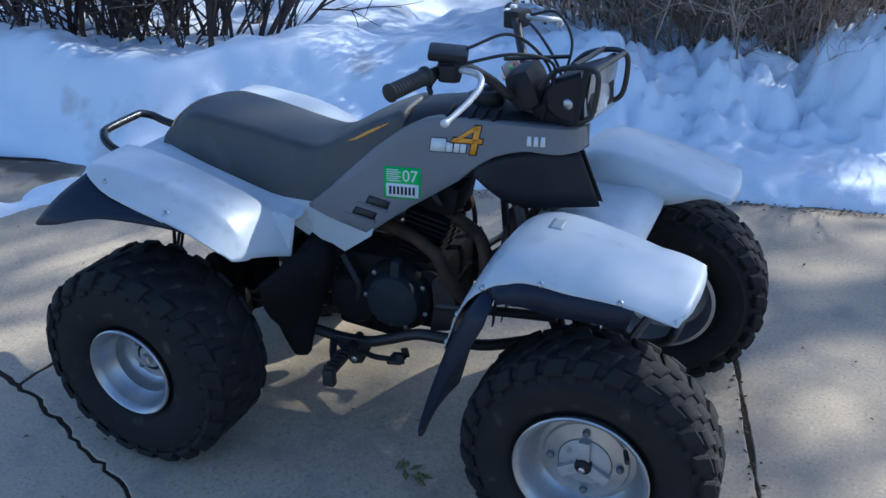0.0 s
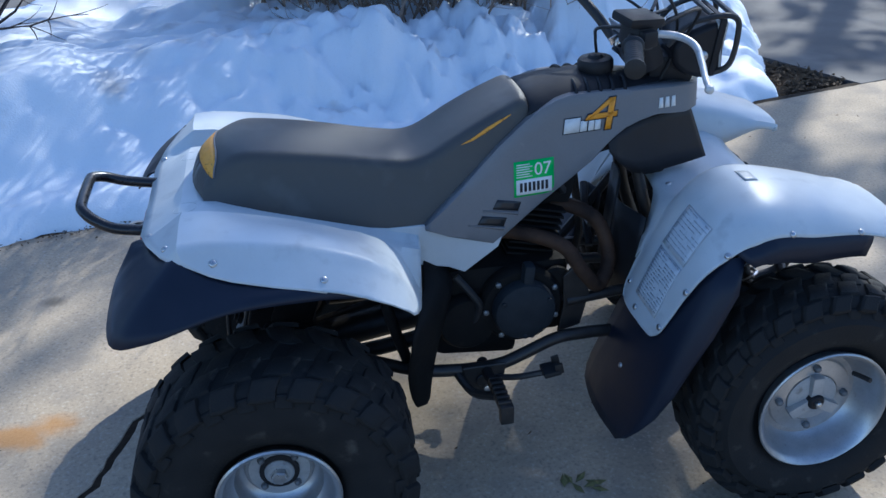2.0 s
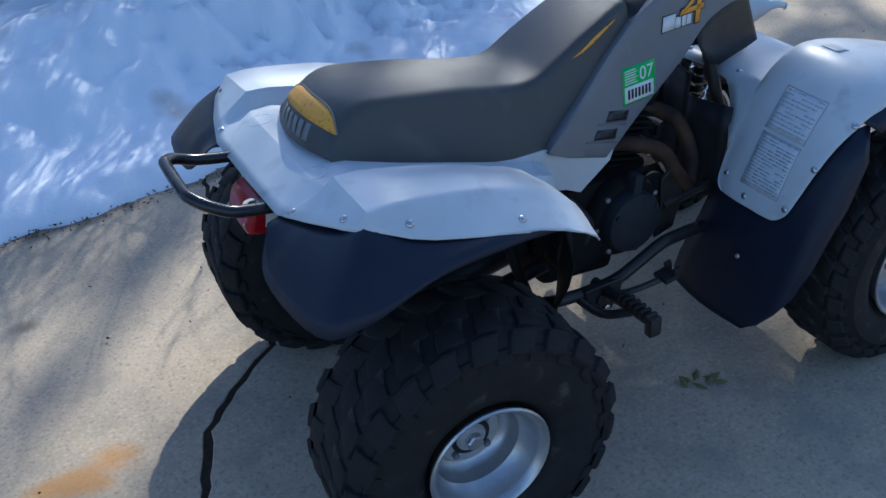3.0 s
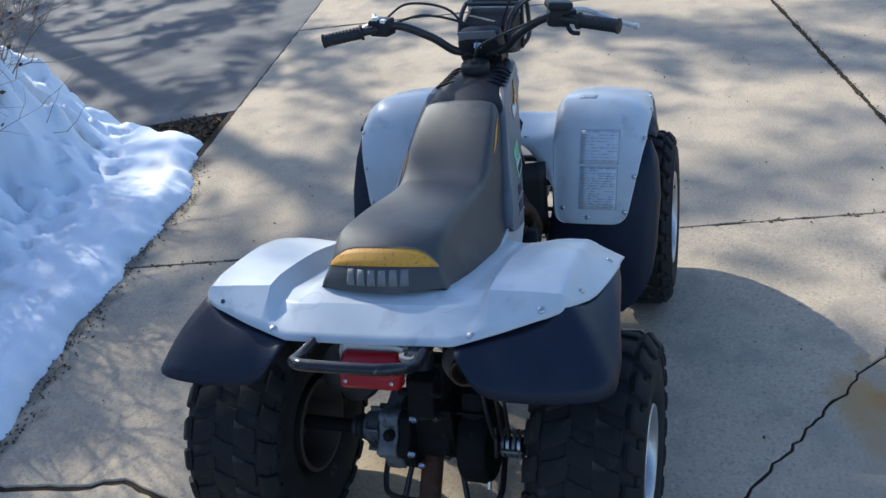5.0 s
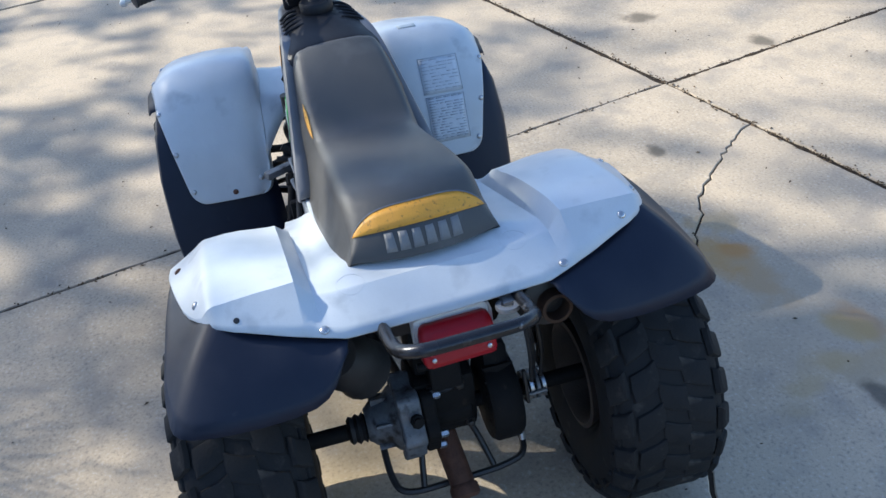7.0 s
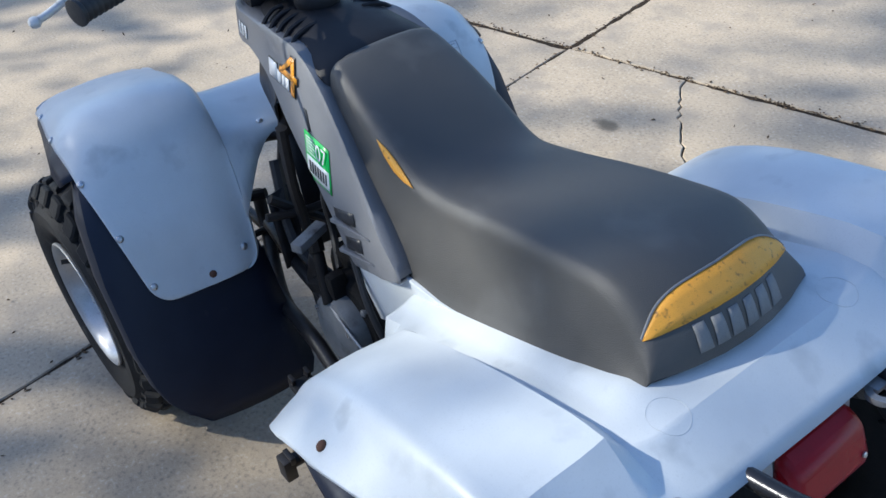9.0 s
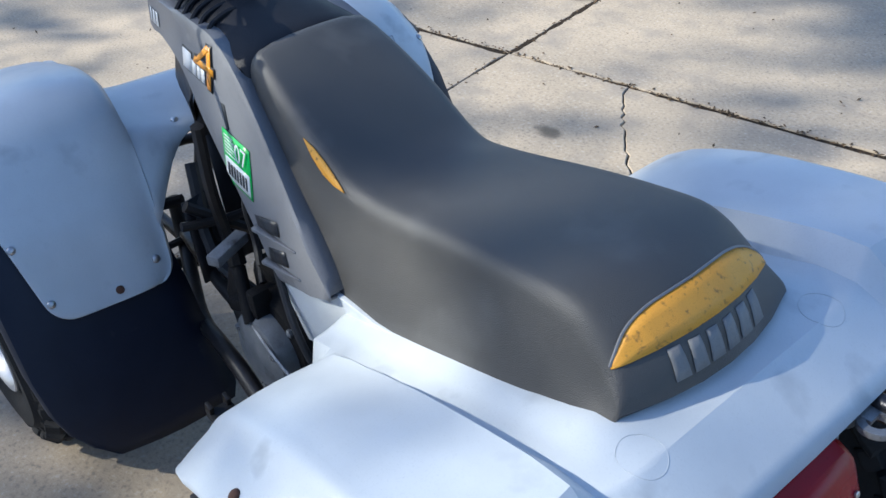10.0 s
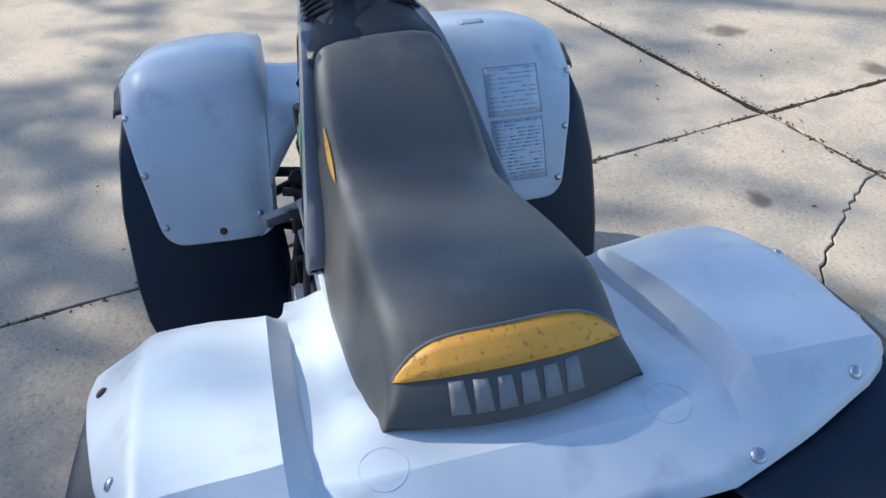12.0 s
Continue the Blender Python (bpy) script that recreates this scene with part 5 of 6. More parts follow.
# handlebar ------------------------------------------------------------------
bar_pts = [(0.702, 0.392, 1.032), (0.742, 0.28, 1.042), (0.775, 0.205, 1.043), (0.815, 0.125, 0.995), (0.845, 0.07, 0.945), (0.850, 0, 0.940)]
bar_pts = bar_pts + [(x, -y, z) for x, y, z in bar_pts[-2::-1]]
bar = part("handlebar", *tube(bar_pts, 0.0115, 12, 6), FRAME, quad, "black tubular handlebar")
for side in (-1, 1):
    g0, g1 = Vector((0.700, side * 0.398, 1.032)), Vector((0.738, side * 0.290, 1.0415))
    d = (g1 - g0)
    prof = [(0.014, -0.002), (0.0195, 0.0), (0.0195, 0.004)]
    for k in range(10):
        h = 0.008 + k * 0.0095
        prof += [(0.0165, h), (0.0175, h + 0.002), (0.0175, h + 0.006), (0.0165, h + 0.008)]
    prof += [(0.0215, 0.107), (0.0215, 0.112), (0.013, 0.113)]
    part("grip", *lathe(prof, g0, d, 16), GRIP, bar, "ribbed black rubber grip")
    part("clamp", *rod((0.838, side * 0.035, 0.925), (0.862, side * 0.035, 0.955), 0.018, 12), BLACK, bar)
    # lever and its perch
    part("lever_perch", *block((0.034, 0.042, 0.032), (0.772, side * 0.262, 1.046), (0, 0, -18 * side), 0.006), BLACK, bar)
    lever = [(0.785, side * 0.250, 1.050), (0.838, side * 0.262, 1.044), (0.858, side * 0.300, 1.034), (0.852, side * 0.345, 1.016), (0.838, side * 0.395, 1.000), (0.830, side * 0.428, 0.993)]
    part("brake_lever", *tube(lever, 0.0078, 10, 6, r_end=0.0055), LEVER, bar, "worn pale alloy lever")
    part("lever_ball", *lathe([(0.003, -0.009), (0.0075, -0.006), (0.009, 0), (0.0075, 0.006), (0.003, 0.009)], lever[-1], (0.3, 1, 0), 12), LEVER, bar)
part("throttle_box", *block((0.052, 0.060, 0.050), (0.768, -0.238, 1.046), (8, 4, 18), 0.014), BLACK, bar, "black throttle and brake housing")
part("throttle_lid", *block((0.084, 0.064, 0.020), (0.766, -0.240, 1.078), (8, 6, 18), 0.008), BLACK, bar)
part("thumb_lever", *tube([(0.755, -0.255, 1.045), (0.735, -0.272, 1.015), (0.745, -0.292, 1.006)], 0.006, 8, 4), BLACK, bar)
part("switch_box", *block((0.046, 0.058, 0.046), (0.764, 0.245, 1.046), (0, 0, -18), 0.007), BLACK, bar, "black switch housing")
part("switch_button", *block((0.014, 0.014, 0.010), (0.752, 0.255, 1.072), (0, 0, -18), 0.002), PAPER, bar, "white switch button")
part("switch_button", *block((0.012, 0.016, 0.010), (0.742, 0.232, 1.066), (0, 0, -18), 0.002), PAPER, bar, "white switch button")
part("choke_lever", *tube([(0.775, 0.268, 1.062), (0.800, 0.280, 1.068), (0.822, 0.284, 1.062)], 0.005, 8, 4), CHROME, bar)
for k, pts in enumerate(([(0.80, -0.25, 1.06), (0.90, -0.20, 1.075), (0.955, -0.10, 1.03), (0.93, -0.05, 0.93), (0.90, -0.03, 0.84)], [(0.80, 0.25, 1.055), (0.88, 0.20, 1.075), (0.945, 0.10, 1.03), (0.93, 0.05, 0.93), (0.90, 0.03, 0.84)],
                         [(0.745, -0.225, 1.06), (0.72, -0.15, 1.04), (0.76, -0.03, 0.985), (0.775, 0.0, 0.945)], [(0.77, 0.22, 1.05), (0.84, 0.14, 1.05), (0.93, 0.04, 0.985), (0.95, 0.03, 0.90)], [(0.80, -0.22, 1.085), (0.865, -0.12, 1.095), (0.93, -0.06, 1.02), (0.94, -0.03, 0.92)])):
    part("cable", *tube(pts, 0.0036, 6, 8), GRIP, bar, "thin black control cable")
part("cable_rod", *rod((0.828, -0.055, 1.023), (0.952, 0.048, 1.011), 0.0048, 10), FRAME, bar, "thin black rod across the handlebar")
part("steering_stem", *rod((0.865, 0, 0.955), (0.945, 0, 0.60), 0.024, 14), FRAME, quad)
pod = part("instrument_pod", *block((0.075, 0.130, 0.100), (0.870, 0, 0.950), (0, -24, 0), 0.032), BLACK, quad, "black instrument pod")
part("pod_face", *block((0.004, 0.105, 0.062), (0.833, 0, 0.975), (0, -24, 0), 0.0015), GREY, pod, "grey instrument face")
for y, m, name in ((0.028, RED, "red lamp"), (-0.006, GREEN, "green lamp")):
    part("warning_lamp", *block((0.004, 0.020, 0.010), (0.8275, y, 0.990), (0, -24, 0), 0.001), m, pod, name)
part("ignition_key", *block((0.022, 0.003, 0.018), (0.815, 0.0, 0.968), (0, -24, 0), 0.001), CHROME, pod)
part("key_barrel", *rod((0.834, 0, 0.960), (0.823, 0, 0.965), 0.012, 14), CHROME, pod)

# headlight ------------------------------------------------------------------
lamp = part("headlight", *prism([(0.940, 0.900), (0.935, 0.940), (0.955, 0.968), (1.030, 0.998), (1.046, 0.955), (1.048, 0.885), (1.010, 0.868), (0.965, 0.880)], "y", -0.074, 0.074), BLACK, quad, "black headlight unit with tubular guard", bevel=0.012)
rows = []
for t in np.linspace(0, 1, 9):
    rows.append([(1.046 + 0.010 * math.sin(t * math.pi) * math.sin(s * math.pi) - 0.014 * t, -0.074 + 0.148 * s, 0.882 + 0.116 * t) for s in np.linspace(0, 1, 13)])
part("lens", *grid(rows), CLEAR, lamp, "yellowed ribbed headlight lens", solid=0.006)
part("reflector", *block((0.004, 0.140, 0.104), (1.0435, 0, 0.940), (0, 7, 0), 0.0015), STEEL, lamp, "tarnished silver reflector")
part("bezel", *block((0.016, 0.160, 0.128), (1.031, 0, 0.940), (0, 8, 0), 0.007), BLACK, lamp)
for side in (-1, 1):
    part("mount_bolt", *lathe([(0.012, -0.003), (0.012, 0.003), (0.009, 0.005), (0.003, 0.006)], (1.000, side * 0.075, 0.922), (0, side, 0), 14), ZINC, lamp, "round bright bolt head")
    part("guard_bar", *tube([(0.925, side * 0.066, 0.945), (0.965, side * 0.072, 0.990), (1.02, side * 0.078, 1.008), (1.062, side * 0.078, 1.004), (1.070, side * 0.080, 0.972), (1.058, side * 0.082, 0.905), (1.02, side * 0.07, 0.880)], 0.0065, 8, 5), FRAME, lamp, "black tubular guard")
for x, z in ((1.062, 1.005), (1.012, 1.010)):
    part("guard_bar", *rod((x, -0.078, z), (x, 0.078, z), 0.006, 8), FRAME, lamp)
part("lamp_bracket", *block((0.10, 0.09, 0.06), (0.945, 0, 0.885), (0, 0, 0), 0.01), BLACK, lamp)
lamp.rotation_euler = (0, 0, radians(-10))
lamp.location, lamp.scale = (0.99 - 0.99 * math.cos(radians(10)), 0.99 * math.sin(radians(10)), 0.018), (1, 1.08, 1)

# engine ---------------------------------------------------------------------
engine = part("engine", *join(block((0.30, 0.235, 0.20), (0.545, 0.0, 0.405), (0, 0, 0), 0.03), block((0.15, 0.26, 0.15), (0.585, 0, 0.405), (0, 8, 0), 0.03), block((0.12, 0.25, 0.12), (0.435, 0, 0.385), (0, 0, 0), 0.03)), ENGINE, quad, "grimy black single-cylinder engine")
for side in (-1, 1):
    c = Vector((0.572, side * 0.128, 0.408))
    part("clutch_cover", *lathe([(0.098, -0.01), (0.098, 0.012), (0.090, 0.022), (0.074, 0.024)], c, (0, side, 0), 36), ENGINE, engine)
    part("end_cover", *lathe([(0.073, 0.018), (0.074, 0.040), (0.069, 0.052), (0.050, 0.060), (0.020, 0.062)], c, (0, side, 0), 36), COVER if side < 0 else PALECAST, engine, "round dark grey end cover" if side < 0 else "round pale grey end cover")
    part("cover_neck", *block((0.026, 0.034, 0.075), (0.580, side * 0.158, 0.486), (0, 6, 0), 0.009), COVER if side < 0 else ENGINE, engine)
    part("rear_cover", *lathe([(0.070, -0.01), (0.070, 0.02), (0.062, 0.030), (0.02, 0.034)], (0.445, side * 0.118, 0.375), (0, side, 0), 28), ENGINE, engine)
    for k in range(7):
        a = 0.5 + k * 2 * math.pi / 7
        p = c + Vector((math.cos(a) * 0.086, side * 0.014, math.sin(a) * 0.086))
        part("cover_bolt", *lathe([(0.007, 0), (0.007, 0.012), (0.004, 0.014)], p, (0, side, 0), 6), ALLOY, engine)
    for k in range(3):
        a = 0.5 + k * 2 * math.pi / 3
        p = c + Vector((math.cos(a) * 0.060, side * 0.052, math.sin(a) * 0.060))
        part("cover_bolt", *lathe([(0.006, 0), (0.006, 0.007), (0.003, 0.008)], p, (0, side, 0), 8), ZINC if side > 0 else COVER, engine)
axis = Vector((0.24, 0, 1)).normalized()
base = Vector((0.605, 0, 0.49))
for k in range(9):
    part("cooling_fin", *block((0.115, 0.165, 0.006), base + axis * (0.012 + k * 0.0145), (0, 13.5, 0), 0.0015), ENGINE, engine)
part("cylinder", *rod(base - axis * 0.02, base + axis * 0.15, 0.055, 20), ENGINE, engine)
part("cylinder_head", *block((0.135, 0.15, 0.085), base + axis * 0.185, (0, 13.5, 0), 0.02), ENGINE, engine)
part("spark_cap", *tube([base + axis * 0.17 + Vector((0.02, -0.07, 0)), base + axis * 0.175 + Vector((0.03, -0.10, 0.01)), base + axis * 0.20 + Vector((-0.03, -0.09, 0.05))], 0.008, 8, 4), GRIP, engine)
part("sump", *block((0.20, 0.215, 0.085), (0.475, 0.0, 0.302), (0, 6, 0), 0.022), ENGINE, engine, "oily black engine sump")
part("starter_housing", *join(rod((0.655, -0.135, 0.448), (0.655, 0.10, 0.448), 0.040, 20), block((0.085, 0.19, 0.11), (0.655, -0.02, 0.385), (0, 12, 0), 0.02)), ENGINE, engine)
for z in (0.40, 0.455):
    part("housing_bolt", *lathe([(0.009, 0), (0.009, 0.010), (0.005, 0.012)], (0.672, -0.115, z), (0, -1, 0), 6), ALLOY, engine)
part("breather_hose", *tube([(0.42, -0.135, 0.50), (0.455, -0.150, 0.455), (0.47, -0.150, 0.42), (0.45, -0.14, 0.36)], 0.009, 8, 5), GRIP, engine)
part("carburettor", *join(block((0.075, 0.075, 0.085), (0.485, -0.015, 0.575), (0, 0, 0), 0.014), rod((0.41, -0.015, 0.585), (0.56, -0.015, 0.60), 0.028, 16)), ALLOY, engine)
part("intake_boot", *tube([(0.43, -0.015, 0.585), (0.36, 0, 0.60), (0.30, 0, 0.62)], 0.040, 14, 4), GRIP, quad, "black rubber intake boot")
part("exhaust_pipe", *tube([(0.655, -0.03, 0.600), (0.715, -0.045, 0.598), (0.775, -0.065, 0.560), (0.795, -0.10, 0.480), (0.760, -0.13, 0.428), (0.715, -0.140, 0.478), (0.665, -0.125, 0.545), (0.54, -0.085, 0.575), (0.375, -0.085, 0.575), (0.22, -0.14, 0.585), (0.08, -0.18, 0.612)], 0.0175, 14, 6), PIPE, quad, "heat-browned exhaust pipe")
muffler = part("muffler", *lathe([(0.02, 0), (0.052, 0.02), (0.057, 0.05), (0.057, 0.26), (0.050, 0.285), (0.030, 0.295)], (0.10, -0.178, 0.607), (-1, -0.01, 0.10), 24), FRAME, quad, "blackened cylindrical muffler")
part("muffler_outlet", *lathe([(0.028, 0.0), (0.028, 0.035), (0.022, 0.035), (0.020, 0.004)], (-0.185, -0.182, 0.636), (-1, -0.01, 0.10), 20), PIPE, muffler, "rusty muffler outlet")

# frame, pegs, pedals ---------------------------------------------------------
for side in (-1, 1):
    part("frame_rail", *tube([(0.14, side * 0.12, 0.33), (0.30, side * 0.175, 0.295), (0.40, side * 0.19, 0.285), (0.50, side * 0.195, 0.288), (0.565, side * 0.194, 0.308), (0.645, side * 0.19, 0.336), (0.72, side * 0.182, 0.334), (0.83, side * 0.165, 0.328), (1.0, side * 0.10, 0.36), (1.08, side * 0.07, 0.42)], 0.0145, 10, 6), FRAME, quad, "black tubular frame rail")
    part("frame_rail", *tube([(0.68, side * 0.14, 0.40), (0.80, side * 0.13, 0.404), (0.98, side * 0.10, 0.40)], 0.0125, 10, 4), FRAME, quad)
    part("frame_rail", *tube([(0.98, side * 0.085, 0.36), (0.90, side * 0.075, 0.55), (0.86, side * 0.06, 0.70), (0.84, side * 0.05, 0.82)], 0.0145, 10, 5), FRAME, quad)
    part("frame_rail", *tube([(0.30, side * 0.16, 0.30), (0.26, side * 0.15, 0.45), (0.24, side * 0.13, 0.62), (0.05, side * 0.12, 0.69), (-0.18, side * 0.12, 0.69)], 0.0130, 10, 5), FRAME, quad)
    part("engine_plate", *prism([(0.66, 0.32), (0.715, 0.335), (0.735, 0.42), (0.70, 0.50), (0.67, 0.47), (0.672, 0.39)], "y", side * 0.138, side * 0.146), FRAME, quad, smooth=False, bevel=0.002)
    peg = part("foot_peg", *tube([(0.47, side * 0.17, 0.285), (0.475, side * 0.25, 0.284), (0.478, side * 0.365, 0.288)], 0.013, 10, 4), FRAME, quad, "black steel foot peg")
    for k in range(6):
        part("peg_tooth", *block((0.030, 0.010, 0.016), (0.4775, side * (0.265 + 0.018 * k), 0.300), (0, 0, 0), 0.003), FRAME, peg)
    part("peg_end", *block((0.030, 0.022, 0.046), (0.479, side * 0.362, 0.280), (0, 0, 0), 0.004), FRAME, peg)
    part("peg_brace", *tube([(0.40, side * 0.185, 0.285), (0.43, side * 0.25, 0.262), (0.472, side * 0.30, 0.280)], 0.010, 8, 4), FRAME, peg)
    pedal = part("foot_lever", *tube([(0.46, side * 0.19, 0.262), (0.53, side * 0.225, 0.268), (0.60, side * 0.245, 0.285)], 0.0075, 8, 4), FRAME, quad, "black foot lever")
    part("lever_pad", *block((0.040, 0.045, 0.012), (0.612, side * 0.248, 0.292), (0, -8, 0), 0.003), GRIP, pedal)
    for y in (0.232, 0.264):
        part("pad_fork", *block((0.018, 0.008, 0.026), (0.628, side * y, 0.303), (0, -12, 0), 0.002), FRAME, pedal)
    part("lever_pivot", *rod((0.462, side * 0.175, 0.262), (0.462, side * 0.215, 0.262), 0.016, 12), FRAME, pedal)
    hanger = part("peg_hanger", *prism([(0.415, 0.300), (0.520, 0.300), (0.515, 0.272), (0.490, 0.225), (0.462, 0.218), (0.440, 0.240), (0.420, 0.272)], "y", side * 0.196, side * 0.210), FRAME, quad, "black steel bracket below the frame rail", smooth=False, bevel=0.003)
    part("hanger_bolt", *lathe([(0.009, 0), (0.009, 0.008), (0.005, 0.010)], (0.472, side * 0.210, 0.240), (0, side, 0), 6), ZINC, hanger)
    for k, (h, x0) in enumerate(((0.30, 0.96), (0.43, 0.98))):
        part("suspension_arm", *tube([(x0, side * 0.09, h + 0.04), (1.08, side * 0.22, h + 0.01), (1.145, side * 0.335, h - 0.05 if k == 0 else h - 0.03)], 0.0115, 8, 4), BLACK, quad)
        part("suspension_arm", *tube([(1.22, side * 0.09, h + 0.04), (1.18, side * 0.22, h + 0.01), (1.15, side * 0.335, h - 0.05 if k == 0 else h - 0.03)], 0.0115, 8, 4), BLACK, quad)
    part("steering_knuckle", *block((0.05, 0.05, 0.19), (1.15, side * 0.338, 0.30), (0, 0, 0), 0.012), ENGINE, quad)
    part("tie_rod", *rod((0.97, side * 0.03, 0.40), (1.09, side * 0.335, 0.30), 0.0075, 8), FRAME, quad)
    shock = part("shock_absorber", *rod((1.10, side * 0.25, 0.33), (1.06, side * 0.15, 0.61), 0.019, 12), FRAME, quad, "front shock absorber with coil spring")
    a, b = Vector((1.10, side * 0.25, 0.34)), Vector((1.065, side * 0.16, 0.58))
    d = (b - a).normalized()
    u = d.orthogonal().normalized()
    v = d.cross(u)
    part("coil_spring", *tube([a.lerp(b, t / 72) + 0.029 * (math.cos(t * 0.7) * u + math.sin(t * 0.7) * v) for t in range(73)], 0.0045, 6, straight=True), CHROME, shock, "bright coil spring")
part("front_guard", *tube([(1.02, -0.09, 0.36), (1.22, -0.09, 0.37), (1.27, -0.08, 0.42), (1.27, 0.08, 0.42), (1.22, 0.09, 0.37), (1.02, 0.09, 0.36)], 0.012, 10, 6), FRAME, quad)
part("metal_bracket", *block((0.022, 0.074, 0.017), (0.604, 0.180, 0.600), (0, 0, 24), 0.003), CASTING, quad, "dull metal bracket end")
# black sheets added to darken the open gaps between engine and front axle
for y0, y1, z0, z1 in ((-0.155, -0.03, 0.375, 0.60), (-0.035, 0.070, 0.40, 0.645), (0.096, 0.150, 0.40, 0.56)):
    rows = [[(0.835 + 0.10 * (z - 0.5) + 0.012 * math.sin(y * 30), y, z) for y in np.linspace(y0, y1, 6)] for z in np.linspace(z0, z1, 5)]
    part("splash_plate", *grid(rows), BLACK, quad, "black plastic splash plate behind the front axle", solid=0.004)
for pts, r in (([(0.790, 0.02, 0.45), (0.800, 0.09, 0.51), (0.815, 0.15, 0.56)], 0.010), ([(0.775, -0.02, 0.53), (0.790, 0.08, 0.52), (0.800, 0.17, 0.535)], 0.0085), ([(0.760, 0.12, 0.72), (0.775, 0.115, 0.60), (0.790, 0.10, 0.46), (0.780, 0.12, 0.36)], 0.011)):
    part("frame_brace", *tube(pts, r, 8, 5), FRAME, quad)
part("clutch_fitting", *join(rod((0.640, 0.155, 0.535), (0.580, 0.180, 0.470), 0.011, 10), rod((0.655, 0.150, 0.560), (0.640, 0.155, 0.535), 0.015, 8), block((0.05, 0.03, 0.022), (0.625, 0.165, 0.478), (0, 20, 10), 0.005)), ENGINE, engine, "oily black cable fitting above the end cover")
part("clutch_cable", *tube([(0.580, 0.180, 0.470), (0.530, 0.185, 0.455), (0.470, 0.180, 0.425), (0.420, 0.165, 0.40)], 0.0035, 6, 5), ALLOY, engine, "thin bright cable")
part("exhaust_port", *lathe([(0.030, 0), (0.036, 0.004), (0.036, 0.014), (0.026, 0.018)], (0.668, 0.07, 0.60), (0.3, 1, 0.2), 20), RUST, engine, "rust-brown exhaust flange")
part("frame_brace", *tube([(0.70, 0.10, 0.40), (0.79, 0.13, 0.47), (0.87, 0.10, 0.60)], 0.012, 8, 4), FRAME, quad)
part("tank_underside", *block((0.22, 0.17, 0.07), (0.735, 0.0, 0.765), (0, -12, 0), 0.02), BLACK, quad)
part("wiring_loom", *tube([(0.60, 0.08, 0.70), (0.68, 0.10, 0.62), (0.70, 0.09, 0.52), (0.64, 0.12, 0.48)], 0.007, 8, 5), GRIP, quad)
part("hose", *tube([(0.52, 0.15, 0.60), (0.46, 0.168, 0.53), (0.42, 0.165, 0.47), (0.39, 0.15, 0.44)], 0.006, 8, 5), GRIP, quad)
part("battery_box", *block((0.20, 0.21, 0.11), (0.16, 0.0, 0.615), (0, 0, 0), 0.015), BLACK, quad)
part("air_box", *block((0.16, 0.20, 0.10), (-0.06, 0.02, 0.655), (0, 0, 0), 0.015), BLACK, quad)

# rear axle -------------------------------------------------------------------
axle = part("rear_axle", *rod((0, -0.33, 0.285), (0, 0.33, 0.285), 0.017, 14), ENGINE, quad, "grimy rear axle with gear case")
axle.location, axle.rotation_euler = (0.009, -0.006, -0.006), (0, 0, radians(-2.4))
part("axle_tube", *rod((0, -0.06, 0.285), (0, 0.07, 0.285), 0.040, 18), ENGINE, axle)
case = part("gear_case", *prism([(-0.012 + (0.082 + 0.009 * math.cos(6 * a)) * math.cos(a), 0.302 + (0.082 + 0.009 * math.cos(6 * a)) * math.sin(a)) for a in np.linspace(0, 2 * math.pi, 42, endpoint=False)], "y", 0.052, 0.098), CASTING, axle, "grimy grey cast gear case", bevel=0.005)
part("case_cone", *lathe([(0.070, 0.0), (0.066, 0.008), (0.052, 0.022), (0.046, 0.050), (0.038, 0.058), (0.034, 0.064)], (-0.002, 0.097, 0.294), (0, 1, 0), 28), CASTING, case)
part("case_half", *prism([(-0.012 + (0.078 + 0.008 * math.cos(6 * a)) * math.cos(a), 0.302 + (0.078 + 0.008 * math.cos(6 * a)) * math.sin(a)) for a in np.linspace(0, 2 * math.pi, 42, endpoint=False)], "y", 0.022, 0.050), ENGINE, case, bevel=0.004)
for k in range(6):
    a = k * math.pi / 3
    x, z = -0.012 + math.cos(a) * 0.079, 0.302 + math.sin(a) * 0.079
    part("case_bolt", *lathe([(0.008, 0.002), (0.008, -0.010), (0.005, -0.014)], (x, 0.022, z), (0, 1, 0), 6), ZINC, case, "zinc bolt head")
    part("bolt_boss", *lathe([(0.013, 0), (0.013, 0.030), (0.009, 0.034)], (x, 0.066, z), (0, 1, 0), 14), CASTING, case)
    part("cone_rib", *block((0.006, 0.050, 0.016), (-0.002 + math.cos(a + 0.5) * 0.052, 0.120, 0.294 + math.sin(a + 0.5) * 0.052), (0, -math.degrees(a + 0.5) + 90, 0), 0.002), CASTING, case)
part("filler_plug", *lathe([(0.014, 0), (0.014, 0.012), (0.009, 0.013), (0.009, 0.020)], (-0.082, 0.066, 0.345), (-1, 0, 0.5), 8), ENGINE, case)
part("axle_boot", *lathe([(0.024, 0), (0.032, 0.005), (0.026, 0.012), (0.032, 0.019), (0.026, 0.026), (0.030, 0.034), (0.022, 0.04)], (0, 0.160, 0.287), (0, 1, 0), 18), GRIP, axle)
part("brake_drum", *lathe([(0.03, 0), (0.088, 0.004), (0.096, 0.014), (0.096, 0.060), (0.088, 0.070), (0.03, 0.074)], (0, -0.085, 0.285), (0, -1, 0), 32), ENGINE, axle, "black rear brake drum")
part("brake_arm", *block((0.014, 0.008, 0.075), (-0.045, -0.172, 0.325), (0, 14, 0), 0.003), FRAME, axle)
